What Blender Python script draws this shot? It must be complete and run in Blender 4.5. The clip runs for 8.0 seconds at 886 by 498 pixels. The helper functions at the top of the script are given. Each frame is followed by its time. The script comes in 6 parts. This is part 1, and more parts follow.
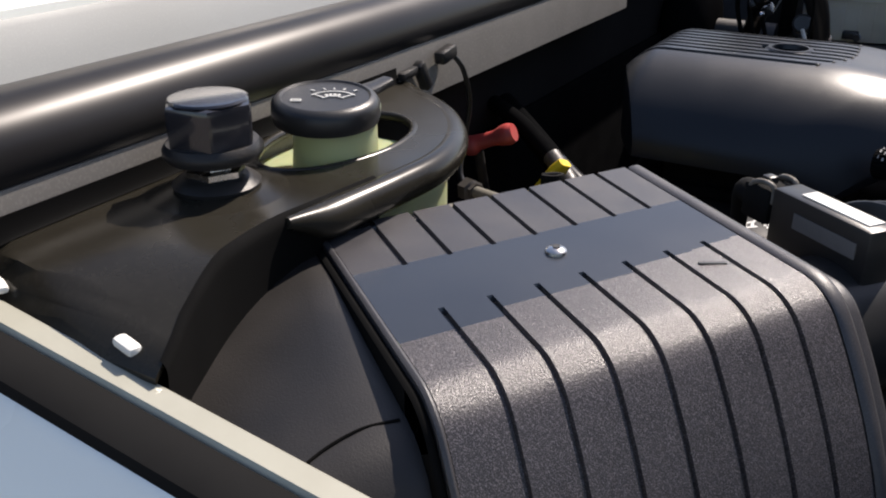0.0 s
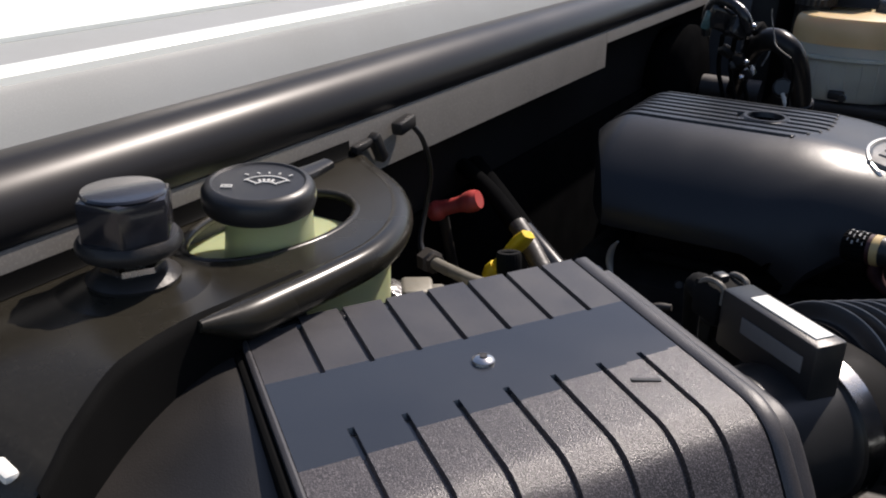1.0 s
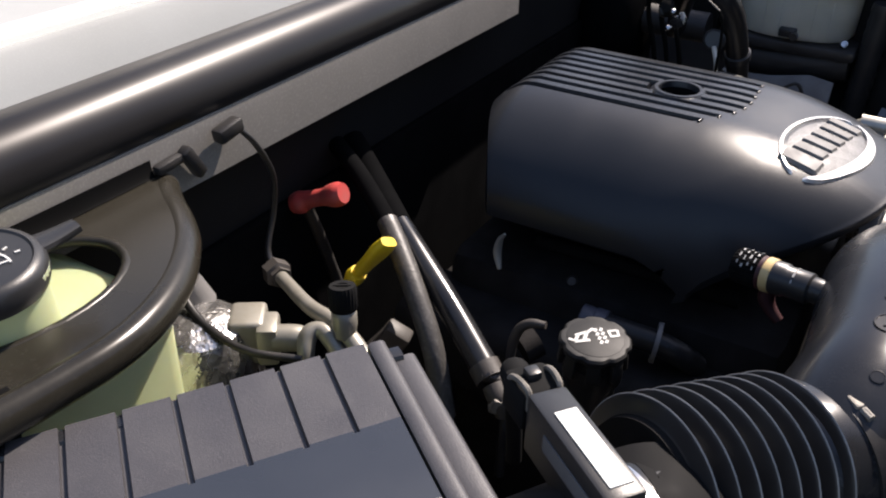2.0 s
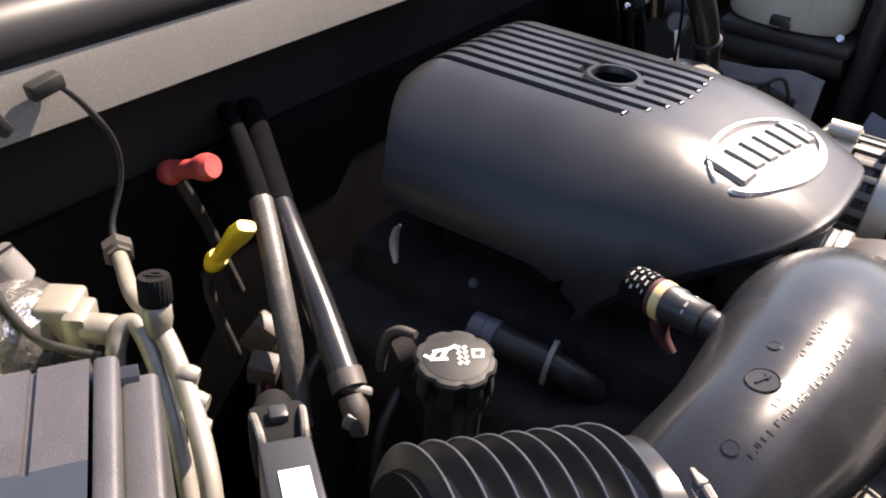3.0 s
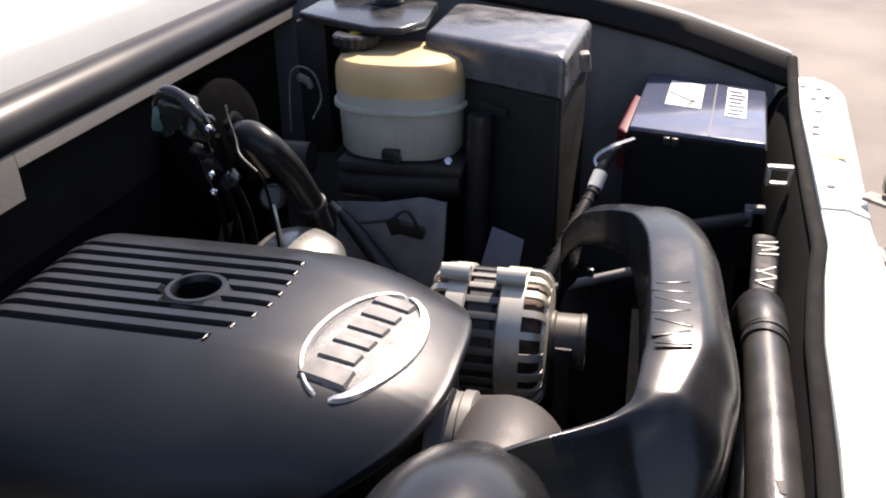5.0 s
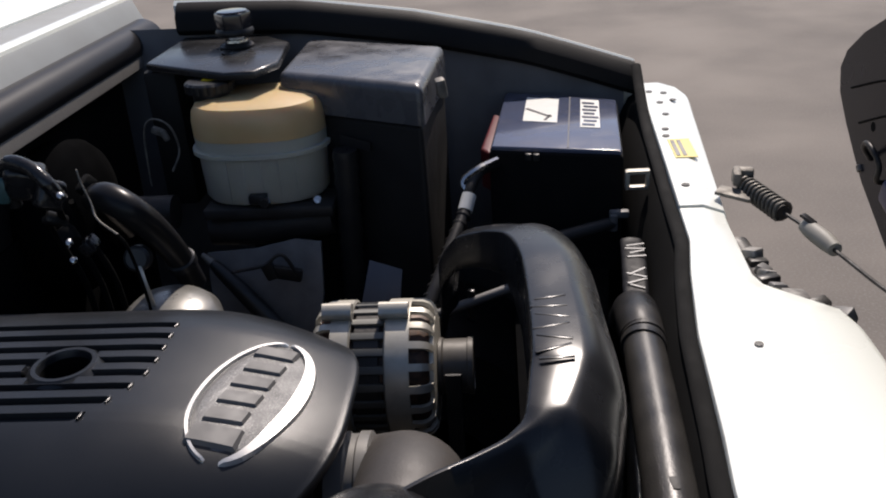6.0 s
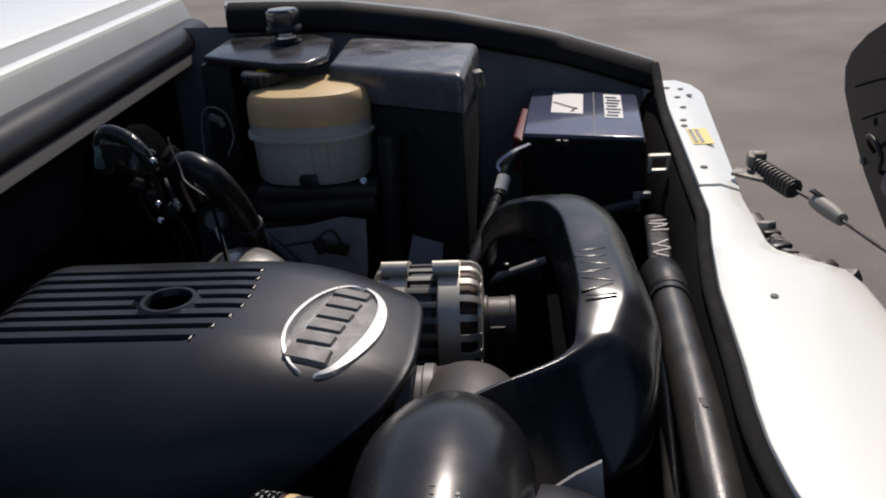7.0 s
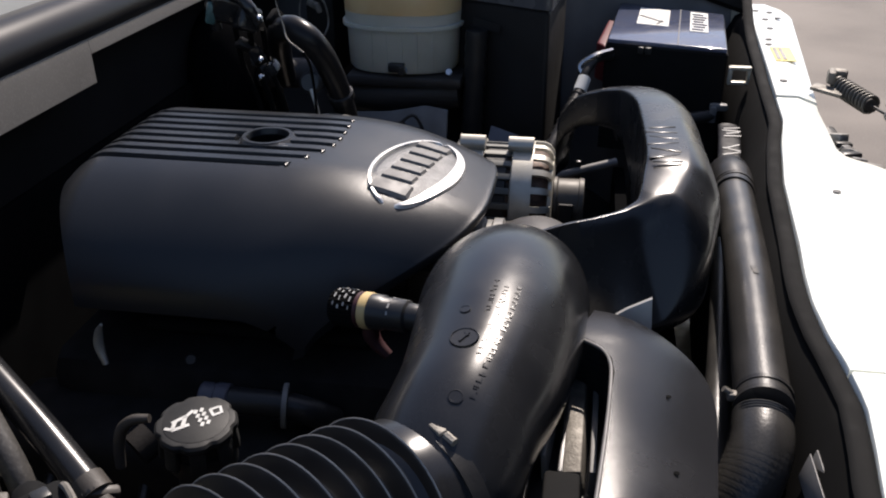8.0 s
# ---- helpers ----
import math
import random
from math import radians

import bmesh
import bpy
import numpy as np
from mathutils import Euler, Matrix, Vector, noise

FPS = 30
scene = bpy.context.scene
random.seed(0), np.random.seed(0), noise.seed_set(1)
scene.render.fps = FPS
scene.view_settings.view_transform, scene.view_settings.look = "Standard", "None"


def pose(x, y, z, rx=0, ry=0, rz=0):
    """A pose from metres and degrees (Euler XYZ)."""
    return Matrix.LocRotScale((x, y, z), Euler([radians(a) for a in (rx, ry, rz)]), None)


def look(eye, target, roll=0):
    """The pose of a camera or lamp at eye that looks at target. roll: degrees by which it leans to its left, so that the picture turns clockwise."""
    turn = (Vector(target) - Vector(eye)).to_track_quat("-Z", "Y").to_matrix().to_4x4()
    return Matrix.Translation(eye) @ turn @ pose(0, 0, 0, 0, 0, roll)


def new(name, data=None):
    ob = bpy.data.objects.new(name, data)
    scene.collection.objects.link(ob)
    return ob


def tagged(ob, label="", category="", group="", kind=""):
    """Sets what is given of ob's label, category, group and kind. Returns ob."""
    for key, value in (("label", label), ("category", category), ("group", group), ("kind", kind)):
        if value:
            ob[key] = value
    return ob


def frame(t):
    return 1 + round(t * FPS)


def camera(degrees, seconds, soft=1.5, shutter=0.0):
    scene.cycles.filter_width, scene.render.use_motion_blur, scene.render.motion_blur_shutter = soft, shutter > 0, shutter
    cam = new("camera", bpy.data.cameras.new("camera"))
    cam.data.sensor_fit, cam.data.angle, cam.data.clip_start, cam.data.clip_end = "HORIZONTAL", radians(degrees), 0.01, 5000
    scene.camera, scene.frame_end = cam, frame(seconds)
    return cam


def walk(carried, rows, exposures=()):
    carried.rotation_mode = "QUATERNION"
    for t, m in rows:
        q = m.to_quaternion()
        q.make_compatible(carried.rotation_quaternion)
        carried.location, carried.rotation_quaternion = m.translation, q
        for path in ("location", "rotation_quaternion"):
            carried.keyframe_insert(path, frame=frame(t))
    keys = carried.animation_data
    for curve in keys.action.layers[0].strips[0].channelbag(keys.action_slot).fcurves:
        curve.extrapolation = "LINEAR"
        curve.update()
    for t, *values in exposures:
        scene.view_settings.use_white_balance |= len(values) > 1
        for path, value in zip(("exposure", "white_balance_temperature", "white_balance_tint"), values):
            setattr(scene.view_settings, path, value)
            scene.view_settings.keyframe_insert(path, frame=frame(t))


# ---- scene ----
cam = camera(53.6, 8.0, 2.0)
METRES, EYE, TILT, LEAN, TURN = 1.1, 1.5, -25.0, 0.0, 30.0
ROWS = [
    (0.0, 0.0, 0.0, 0.0, -0.0, 0.0, -0.0),
    (0.3, -0.0161, -0.0025, -0.0068, 1.81, 0.99, -2.13),
    (0.5, -0.0104, -0.0089, 0.0019, 2.11, 1.87, -2.69),
    (0.8, 0.0122, 0.0087, 0.0269, 0.99, 2.65, -2.08),
    (1.0, 0.0454, 0.0255, 0.0461, 0.14, 1.83, -1.28),
    (1.2, 0.0845, 0.0497, 0.0678, -0.4, 0.34, -0.83),
    (1.5, 0.1483, 0.0698, 0.142, 0.07, -2.71, -0.16),
    (1.7, 0.1499, 0.0955, 0.1658, -0.36, -4.56, -0.16),
    (2.8, 0.2946, 0.2229, 0.1875, 2.97, -8.34, -5.75),
    (3.0, 0.3177, 0.2368, 0.1935, 2.69, -8.31, -5.51),
    (3.2, 0.3378, 0.2428, 0.204, 1.59, -7.6, -4.49),
    (3.5, 0.3556, 0.257, 0.2152, -1.45, -6.43, -2.41),
    (3.7, 0.3769, 0.2671, 0.2267, -3.32, -5.55, -0.65),
    (4.0, 0.3982, 0.2668, 0.2372, -6.23, -4.18, 1.23),
    (4.2, 0.4072, 0.2673, 0.2461, -7.79, -3.41, 2.11),
    (4.5, 0.4124, 0.2837, 0.2584, -10.4, -2.28, 3.89),
    (4.7, 0.4231, 0.2853, 0.2675, -12.28, -2.04, 5.49),
    (5.0, 0.4483, 0.3043, 0.2873, -15.42, -2.3, 7.85),
    (5.2, 0.4671, 0.3067, 0.303, -17.34, -2.64, 9.93),
    (6.3, 0.4442, 0.2955, 0.2795, -24.56, -1.92, 15.14),
    (6.5, 0.429, 0.2807, 0.2608, -24.73, -1.87, 15.45),
    (6.8, 0.3885, 0.2446, 0.2588, -24.24, -1.39, 15.05),
    (7.0, 0.352, 0.2308, 0.2509, -23.4, -0.97, 13.89),
    (7.2, 0.329, 0.2251, 0.2372, -22.27, -0.83, 12.47),
    (7.5, 0.3126, 0.2099, 0.2166, -21.12, -1.47, 10.87),
    (7.7, 0.3104, 0.198, 0.199, -20.42, -2.12, 10.1),
    (8.0, 0.3027, 0.1771, 0.1611, -18.76, -3.34, 8.77),
]
EXPOSURES = [(0.0, 0.80, 6800, 16), (0.5, 0.80, 6700, 16), (1.0, 0.53, 6700, 16), (1.5, 0.72, 6600, 16), (3.0, 2.12, 7500, 22), (3.5, 2.30, 7500, 22), (4.0, 2.30, 7500, 22), (4.5, 2.10, 7500, 22), (5.0, 1.42, 7100, 20), (5.2, 1.15, 7000, 19), (6.3, -0.02, 6600, 16), (7.0, -0.10, 6600, 16), (8.0, 0.63, 6700, 16)]
walk(cam, [(t, pose(0, 0, EYE, TILT, LEAN, TURN) @ pose(METRES * x, METRES * y, METRES * z, 90 + pitch, roll, yaw)) for t, x, y, z, yaw, pitch, roll in ROWS], exposures=EXPOSURES)

from mathutils.bvhtree import BVHTree

# ---- light ----
world = bpy.data.worlds.new("sky")
scene.world = world
world.use_nodes = True
wn = world.node_tree.nodes
sky = wn.new("ShaderNodeTexSky")
sky.sky_type, sky.sun_disc = "NISHITA", False
SUN = Vector((0.13, 0.63, 0.775)).normalized()
sky.sun_elevation = math.asin(SUN.z)
sky.sun_rotation = math.atan2(SUN.x, SUN.y)
wn["Background"].inputs["Strength"].default_value = 0.10
world.node_tree.links.new(sky.outputs[0], wn["Background"].inputs["Color"])
sun = new("sun", bpy.data.lights.new("sun", "SUN"))
sun.data.energy, sun.data.angle, sun.data.color = 4.5, radians(0.5), (1.0, 0.94, 0.85)
sun.matrix_basis = look(SUN * 10, (0, 0, 0))


# ---- materials ----
def material(name, base, rough=0.5, metal=0.0, base2=None, big=12.0, grain=400.0, speck=0.0, bump=0.0,
             rough_var=0.08, coat=0.0, trans=0.0, sss=0.0, spec=0.5, fine=None, ior=1.45):
    """A surface with soft large stains, a fine grain and a fine relief, in metres."""
    m = bpy.data.materials.new(name)
    m.use_nodes = True
    n, l = m.node_tree.nodes, m.node_tree.links
    b = n["Principled BSDF"]
    co = n.new("ShaderNodeTexCoord")
    large = n.new("ShaderNodeTexNoise")
    large.inputs["Scale"].default_value, large.inputs["Detail"].default_value = big, 5
    l.new(co.outputs["Object"], large.inputs["Vector"])
    small = n.new("ShaderNodeTexNoise")
    small.inputs["Scale"].default_value, small.inputs["Detail"].default_value = grain, 2
    l.new(co.outputs["Object"], small.inputs["Vector"])
    base2 = base2 or [c * 0.78 for c in base]
    mix = n.new("ShaderNodeMix")
    mix.data_type = "RGBA"
    mix.inputs["A"].default_value, mix.inputs["B"].default_value = (*base, 1), (*base2, 1)
    ramp = n.new("ShaderNodeMapRange")
    ramp.inputs["From Min"].default_value, ramp.inputs["From Max"].default_value = 0.38, 0.66
    l.new(large.outputs["Fac"], ramp.inputs["Value"])
    l.new(ramp.outputs["Result"], mix.inputs["Factor"])
    colour = mix.outputs["Result"]
    if speck:
        mix2 = n.new("ShaderNodeMix")
        mix2.data_type = "RGBA"
        r2 = n.new("ShaderNodeMapRange")
        r2.inputs["From Min"].default_value, r2.inputs["From Max"].default_value = 0.5, 0.72
        r2.inputs["To Max"].default_value = speck
        l.new(small.outputs["Fac"], r2.inputs["Value"])
        l.new(r2.outputs["Result"], mix2.inputs["Factor"])
        l.new(colour, mix2.inputs["A"])
        mix2.inputs["B"].default_value = (*(fine or [min(1, c * 2.4 + 0.03) for c in base]), 1)
        colour = mix2.outputs["Result"]
    l.new(colour, b.inputs["Base Color"])
    rr = n.new("ShaderNodeMapRange")
    rr.inputs["From Min"].default_value, rr.inputs["From Max"].default_value = 0.3, 0.7
    rr.inputs["To Min"].default_value, rr.inputs["To Max"].default_value = max(0.02, rough - rough_var), min(1, rough + rough_var)
    l.new(large.outputs["Fac"], rr.inputs["Value"])
    l.new(rr.outputs["Result"], b.inputs["Roughness"])
    if bump:
        bp = n.new("ShaderNodeBump")
        bp.inputs["Strength"].default_value, bp.inputs["Distance"].default_value = bump, 0.002
        l.new(small.outputs["Fac"], bp.inputs["Height"])
        l.new(bp.outputs["Normal"], b.inputs["Normal"])
    b.inputs["Metallic"].default_value = metal
    b.inputs["Specular IOR Level"].default_value = spec
    b.inputs["IOR"].default_value = ior
    b.inputs["Coat Weight"].default_value = coat
    b.inputs["Coat Roughness"].default_value = 0.06
    b.inputs["Transmission Weight"].default_value = trans
    if sss:
        b.inputs["Subsurface Weight"].default_value = sss
        b.inputs["Subsurface Radius"].default_value = (0.03, 0.02, 0.01)
        b.inputs["Subsurface Scale"].default_value = 1.0
    return m


M_asphalt = material("asphalt", (0.175, 0.152, 0.130), 0.9, base2=(0.135, 0.120, 0.106), big=0.9, grain=90, speck=0.6, bump=0.4, fine=(0.2, 0.19, 0.17))
M_white = material("white_paint", (0.84, 0.87, 0.81), 0.28, base2=(0.81, 0.84, 0.78), big=5, coat=0.6, rough_var=0.04)
M_cream = material("primer_paint", (0.35, 0.345, 0.285), 0.4, base2=(0.30, 0.295, 0.24), big=20, coat=0.2)
M_greypaint = material("grey_body_paint", (0.185, 0.175, 0.160), 0.5, base2=(0.160, 0.151, 0.138), big=9, speck=0.15)
M_cowl = material("grey_cowl_plastic", (0.30, 0.31, 0.30), 0.5, base2=(0.27, 0.28, 0.27), big=7, grain=900, speck=0.05, bump=0.04)
M_rubber = material("black_rubber", (0.018, 0.018, 0.019), 0.38, base2=(0.028, 0.026, 0.024), big=30, grain=500, bump=0.12, rough_var=0.12, spec=0.32)
M_blackpaint = material("black_gloss_paint", (0.0145, 0.013, 0.0098), 0.25, base2=(0.020, 0.018, 0.0135), big=9, spec=0.34, speck=0.04, grain=300, fine=(0.12, 0.11, 0.09))
M_plastic = material("black_satin_plastic", (0.016, 0.0162, 0.017), 0.36, base2=(0.023, 0.023, 0.023), big=11, grain=1500, bump=0.10, rough_var=0.06)
M_smooth = material("black_smooth_plastic", (0.012, 0.0125, 0.014), 0.25, base2=(0.017, 0.0175, 0.019), big=16, rough_var=0.07, speck=0.05)
M_grain = material("black_grained_plastic", (0.032, 0.0295, 0.030), 0.31, base2=(0.042, 0.038, 0.039), big=18, grain=1300, speck=0.8, bump=0.28, rough_var=0.04, fine=(0.24, 0.215, 0.225), spec=0.55)
M_cover = material("engine_cover_plastic", (0.0110, 0.0124, 0.0148), 0.32, base2=(0.0138, 0.0152, 0.0178), big=9, grain=1600, bump=0.10, rough_var=0.04, spec=0.42)
M_dark = material("oily_black_metal", (0.021, 0.0195, 0.019), 0.55, base2=(0.034, 0.030, 0.027), big=40, grain=300, bump=0.2, rough_var=0.18)
M_alu = material("cast_aluminium", (0.50, 0.475, 0.41), 0.45, 0.5, base2=(0.42, 0.395, 0.335), big=50, grain=700, bump=0.08, rough_var=0.06)
M_alupipe = material("dull_aluminium_pipe", (0.30, 0.285, 0.245), 0.42, 0.45, base2=(0.24, 0.225, 0.185), big=60, rough_var=0.1)
M_steel = material("bright_steel", (0.62, 0.61, 0.60), 0.22, 1.0, base2=(0.45, 0.44, 0.42), big=60, rough_var=0.1)
M_tanhose = material("brown_grey_rubber", (0.052, 0.046, 0.041), 0.55, base2=(0.040, 0.036, 0.033), big=30, bump=0.1)
M_greyplastic = material("grey_plastic", (0.16, 0.155, 0.15), 0.5, base2=(0.12, 0.118, 0.115), big=25)
M_tank = material("milky_tank_plastic", (0.68, 0.665, 0.57), 0.38, base2=(0.60, 0.59, 0.50), big=14, sss=0.25, trans=0.25)
M_tanktop = material("yellowed_tank_plastic", (0.76, 0.57, 0.31), 0.35, base2=(0.70, 0.49, 0.24), big=14, sss=0.25, trans=0.2)
M_green = material("pale_green_tank_plastic", (0.52, 0.57, 0.33), 0.35, base2=(0.44, 0.49, 0.27), big=14, sss=0.35, trans=0.25)
M_red = material("dusty_red_plastic", (0.42, 0.055, 0.050), 0.45, base2=(0.34, 0.070, 0.062), big=60)
M_yellow = material("yellow_plastic", (0.72, 0.52, 0.02), 0.38, base2=(0.62, 0.42, 0.02), big=60)
M_blue = material("blue_battery_film", (0.075, 0.090, 0.145), 0.2, base2=(0.06, 0.07, 0.115), big=25, coat=0.5)
M_label = material("white_paper_label", (0.72, 0.72, 0.68), 0.4, base2=(0.62, 0.62, 0.58), big=30)
M_ink = material("white_ink", (0.56, 0.56, 0.53), 0.5, base2=(0.42, 0.42, 0.40), big=80)
M_darkink = material("dark_ink", (0.05, 0.05, 0.055), 0.5)
M_foil = material("crinkled_foil", (0.55, 0.54, 0.52), 0.25, 0.9, base2=(0.35, 0.34, 0.33), big=70, grain=130, bump=0.9, rough_var=0.12)
M_pipe = material("dark_grey_pipe_rubber", (0.026, 0.025, 0.024), 0.36, base2=(0.036, 0.034, 0.031), big=30, bump=0.1)
M_lid = material("polished_black_plastic", (0.018, 0.018, 0.022), 0.17, base2=(0.024, 0.024, 0.028), big=18, coat=0.5, rough_var=0.05)
M_tape = material("cream_band_plastic", (0.58, 0.43, 0.20), 0.45)
M_darkred = material("dark_red_plastic", (0.095, 0.005, 0.011), 0.5)
M_maroon = material("dull_maroon_plastic", (0.040, 0.009, 0.012), 0.55)
M_mattrubber = material("matt_black_rubber", (0.006, 0.006, 0.006), 0.85, base2=(0.009, 0.009, 0.009), big=30, spec=0.15)
M_sealrubber = material("weather_seal_rubber", (0.012, 0.0115, 0.012), 0.33, base2=(0.016, 0.0155, 0.016), big=6, rough_var=0.04, spec=0.24)
M_trimrubber = material("dull_trim_rubber", (0.010, 0.0098, 0.010), 0.6, base2=(0.014, 0.0135, 0.0135), big=9, grain=500, bump=0.1, rough_var=0.06, spec=0.16)
# glossless near-black; stands in for shade on the firewall sheet and upper hoses
M_deepmatt = material("deep_matt_black", (0.0046, 0.0047, 0.0050), 1.0, base2=(0.0062, 0.0063, 0.0066), big=20, spec=0.0)
M_dusty = material("dusty_grey_hose", (0.060, 0.057, 0.053), 0.45, base2=(0.038, 0.036, 0.034), big=45, grain=260, speck=0.25, bump=0.2)
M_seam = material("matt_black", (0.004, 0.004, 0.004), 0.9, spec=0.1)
M_fuselid = material("satin_fuse_box_lid", (0.070, 0.071, 0.077), 0.28, base2=(0.088, 0.089, 0.095), big=22, rough_var=0.12, spec=0.75)
M_fusebody = material("matt_fuse_box_plastic", (0.0115, 0.0108, 0.0104), 0.6, base2=(0.015, 0.0143, 0.0137), big=14, bump=0.1, spec=0.3)
M_innerwing = material("grey_inner_wing", (0.12, 0.117, 0.12), 0.5, base2=(0.092, 0.09, 0.092), big=12, bump=0.1)
M_pulley = material("brown_grey_pulley_steel", (0.085, 0.078, 0.068), 0.5, 0.2, base2=(0.06, 0.054, 0.046), big=60)
M_weathered = material("weathered_zinc", (0.22, 0.205, 0.18), 0.6, 0.3, base2=(0.12, 0.11, 0.095), big=60, bump=0.3)
M_glass = material("windscreen_glass", (0.02, 0.03, 0.03), 0.04, coat=1.0, rough_var=0.01)
M_bluereflect = material("blue_reflection_colour", (0.010, 0.018, 0.075), 0.35)


# ---- mesh helpers ----
def join(bm, tmp, m=None):
    """Adds the bmesh tmp, moved by m, to bm."""
    if m is not None:
        bmesh.ops.transform(tmp, matrix=m, verts=tmp.verts)
    me = bpy.data.meshes.new("t")
    tmp.to_mesh(me)
    tmp.free()
    bm.from_mesh(me)
    bpy.data.meshes.remove(me)
    return bm


def aim(p, direction, side=None):
    """A frame at p whose z points along direction, its x near side."""
    z = Vector(direction).normalized()
    s = Vector(side) if side else (Vector((0, 0, 1)) if abs(z.z) < 0.9 else Vector((1, 0, 0)))
    y = z.cross(s).normalized()
    x = y.cross(z)
    m = Matrix((x, y, z)).transposed().to_4x4()
    m.translation = Vector(p)
    return m


def block(size, m=None, bevel=0.0, seg=2, taper=1.0):
    """A box with rounded edges, centred at the frame m; taper scales its top."""
    bm = bmesh.new()
    bmesh.ops.create_cube(bm, size=1)
    for v in bm.verts:
        k = taper if v.co.z > 0 else 1
        v.co = Vector((v.co.x * size[0] * k, v.co.y * size[1] * k, v.co.z * size[2]))
    if bevel:
        bmesh.ops.bevel(bm, geom=bm.edges[:], offset=bevel, segments=seg, affect="EDGES", profile=0.5)
    if m is not None:
        bmesh.ops.transform(bm, matrix=m, verts=bm.verts)
    return bm


def lathe(profile, m=None, seg=40, lobes=0, depth=0.0, closed=True):
    """A body of revolution about z from (radius, height) pairs; lobes scallop its outline."""
    bm = bmesh.new()
    rings = []
    for r, h in profile:
        ring = []
        for i in range(seg):
            a = 2 * math.pi * i / seg
            k = 1 - depth * max(0.0, math.cos(lobes * a)) ** 2 if lobes else 1
            ring.append(bm.verts.new((r * k * math.cos(a), r * k * math.sin(a), h)))
        rings.append(ring)
    for a, b in zip(rings, rings[1:]):
        for i in range(seg):
            bm.faces.new((a[i], a[(i + 1) % seg], b[(i + 1) % seg], b[i]))
    if closed and profile[0][0] > 1e-5:
        bm.faces.new(list(reversed(rings[0])))
    if closed and profile[-1][0] > 1e-5:
        bm.faces.new(rings[-1])
    bmesh.ops.remove_doubles(bm, verts=bm.verts, dist=1e-6)
    bmesh.ops.recalc_face_normals(bm, faces=bm.faces)
    if m is not None:
        bmesh.ops.transform(bm, matrix=m, verts=bm.verts)
    return bm


def spline(pts, per=8):
    """Points along a smooth curve through pts (any number of values a point)."""
    P = [np.array(p, float) for p in pts]
    P = [2 * P[0] - P[1]] + P + [2 * P[-1] - P[-2]]
    out = []
    for i in range(1, len(P) - 2):
        for j in range(per):
            t = j / per
            a, b, c, d = P[i - 1:i + 3]
            out.append(0.5 * (2 * b + (c - a) * t + (2 * a - 5 * b + 4 * c - d) * t * t + (3 * b - a - 3 * c + d) * t ** 3))
    return out + [P[-2]]


def sweep(pts, seg=16, per=8, power=2.0, up=None, cap=True):
    """A tube along a smooth path. Each point: x, y, z, radius, or x, y, z, half width, half height."""
    pts = [tuple(p) + ((p[3],) if len(p) == 4 else ()) for p in pts]
    path = spline(pts, per) if per > 1 else [np.array(p, float) for p in pts]
    bm = bmesh.new()
    rings, side = [], None
    for i, p in enumerate(path):
        q0, q1 = path[max(0, i - 1)], path[min(len(path) - 1, i + 1)]
        t = Vector(q1[:3] - q0[:3]).normalized()
        if up is not None:
            s = t.cross(Vector(up)).normalized()
        elif side is None:
            s = t.orthogonal().normalized()
        else:
            s = (side - t * side.dot(t)).normalized()
        side = s
        w = s.cross(t).normalized()
        ring = []
        for k in range(seg):
            a = 2 * math.pi * k / seg
            c, d = math.cos(a), math.sin(a)
            c = math.copysign(abs(c) ** (2 / power), c)
            d = math.copysign(abs(d) ** (2 / power), d)
            ring.append(bm.verts.new(Vector(p[:3]) + s * (c * p[3]) + w * (d * p[4])))
        rings.append(ring)
    for a, b in zip(rings, rings[1:]):
        for i in range(seg):
            bm.faces.new((a[i], a[(i + 1) % seg], b[(i + 1) % seg], b[i]))
    if cap:
        bm.faces.new(rings[0])
        bm.faces.new(rings[-1])
    bmesh.ops.recalc_face_normals(bm, faces=bm.faces)
    return bm


def moulding(path, section, per=8):
    """A hollow moulding along a path of (x, y, z, half width, half height, k); section(k) gives its outline, -1 to 1, outwards and up."""
    bm = bmesh.new()
    rings = []
    path = spline(path, per)
    for i, p in enumerate(path):
        t = Vector(path[min(len(path) - 1, i + 1)][:3] - path[max(0, i - 1)][:3])
        t.z = 0
        s = t.normalized().cross(Vector((0, 0, 1)))
        rings.append([bm.verts.new(Vector(p[:3]) + s * (a * p[3]) + Vector((0, 0, b * p[4]))) for a, b in section(p[5])])
    n = len(rings[0])
    for a, b in zip(rings, rings[1:]):
        for i in range(n):
            bm.faces.new((a[i], a[(i + 1) % n], b[(i + 1) % n], b[i]))
    bm.faces.new(rings[0])
    bm.faces.new(rings[-1])
    bmesh.ops.recalc_face_normals(bm, faces=bm.faces)
    return bm


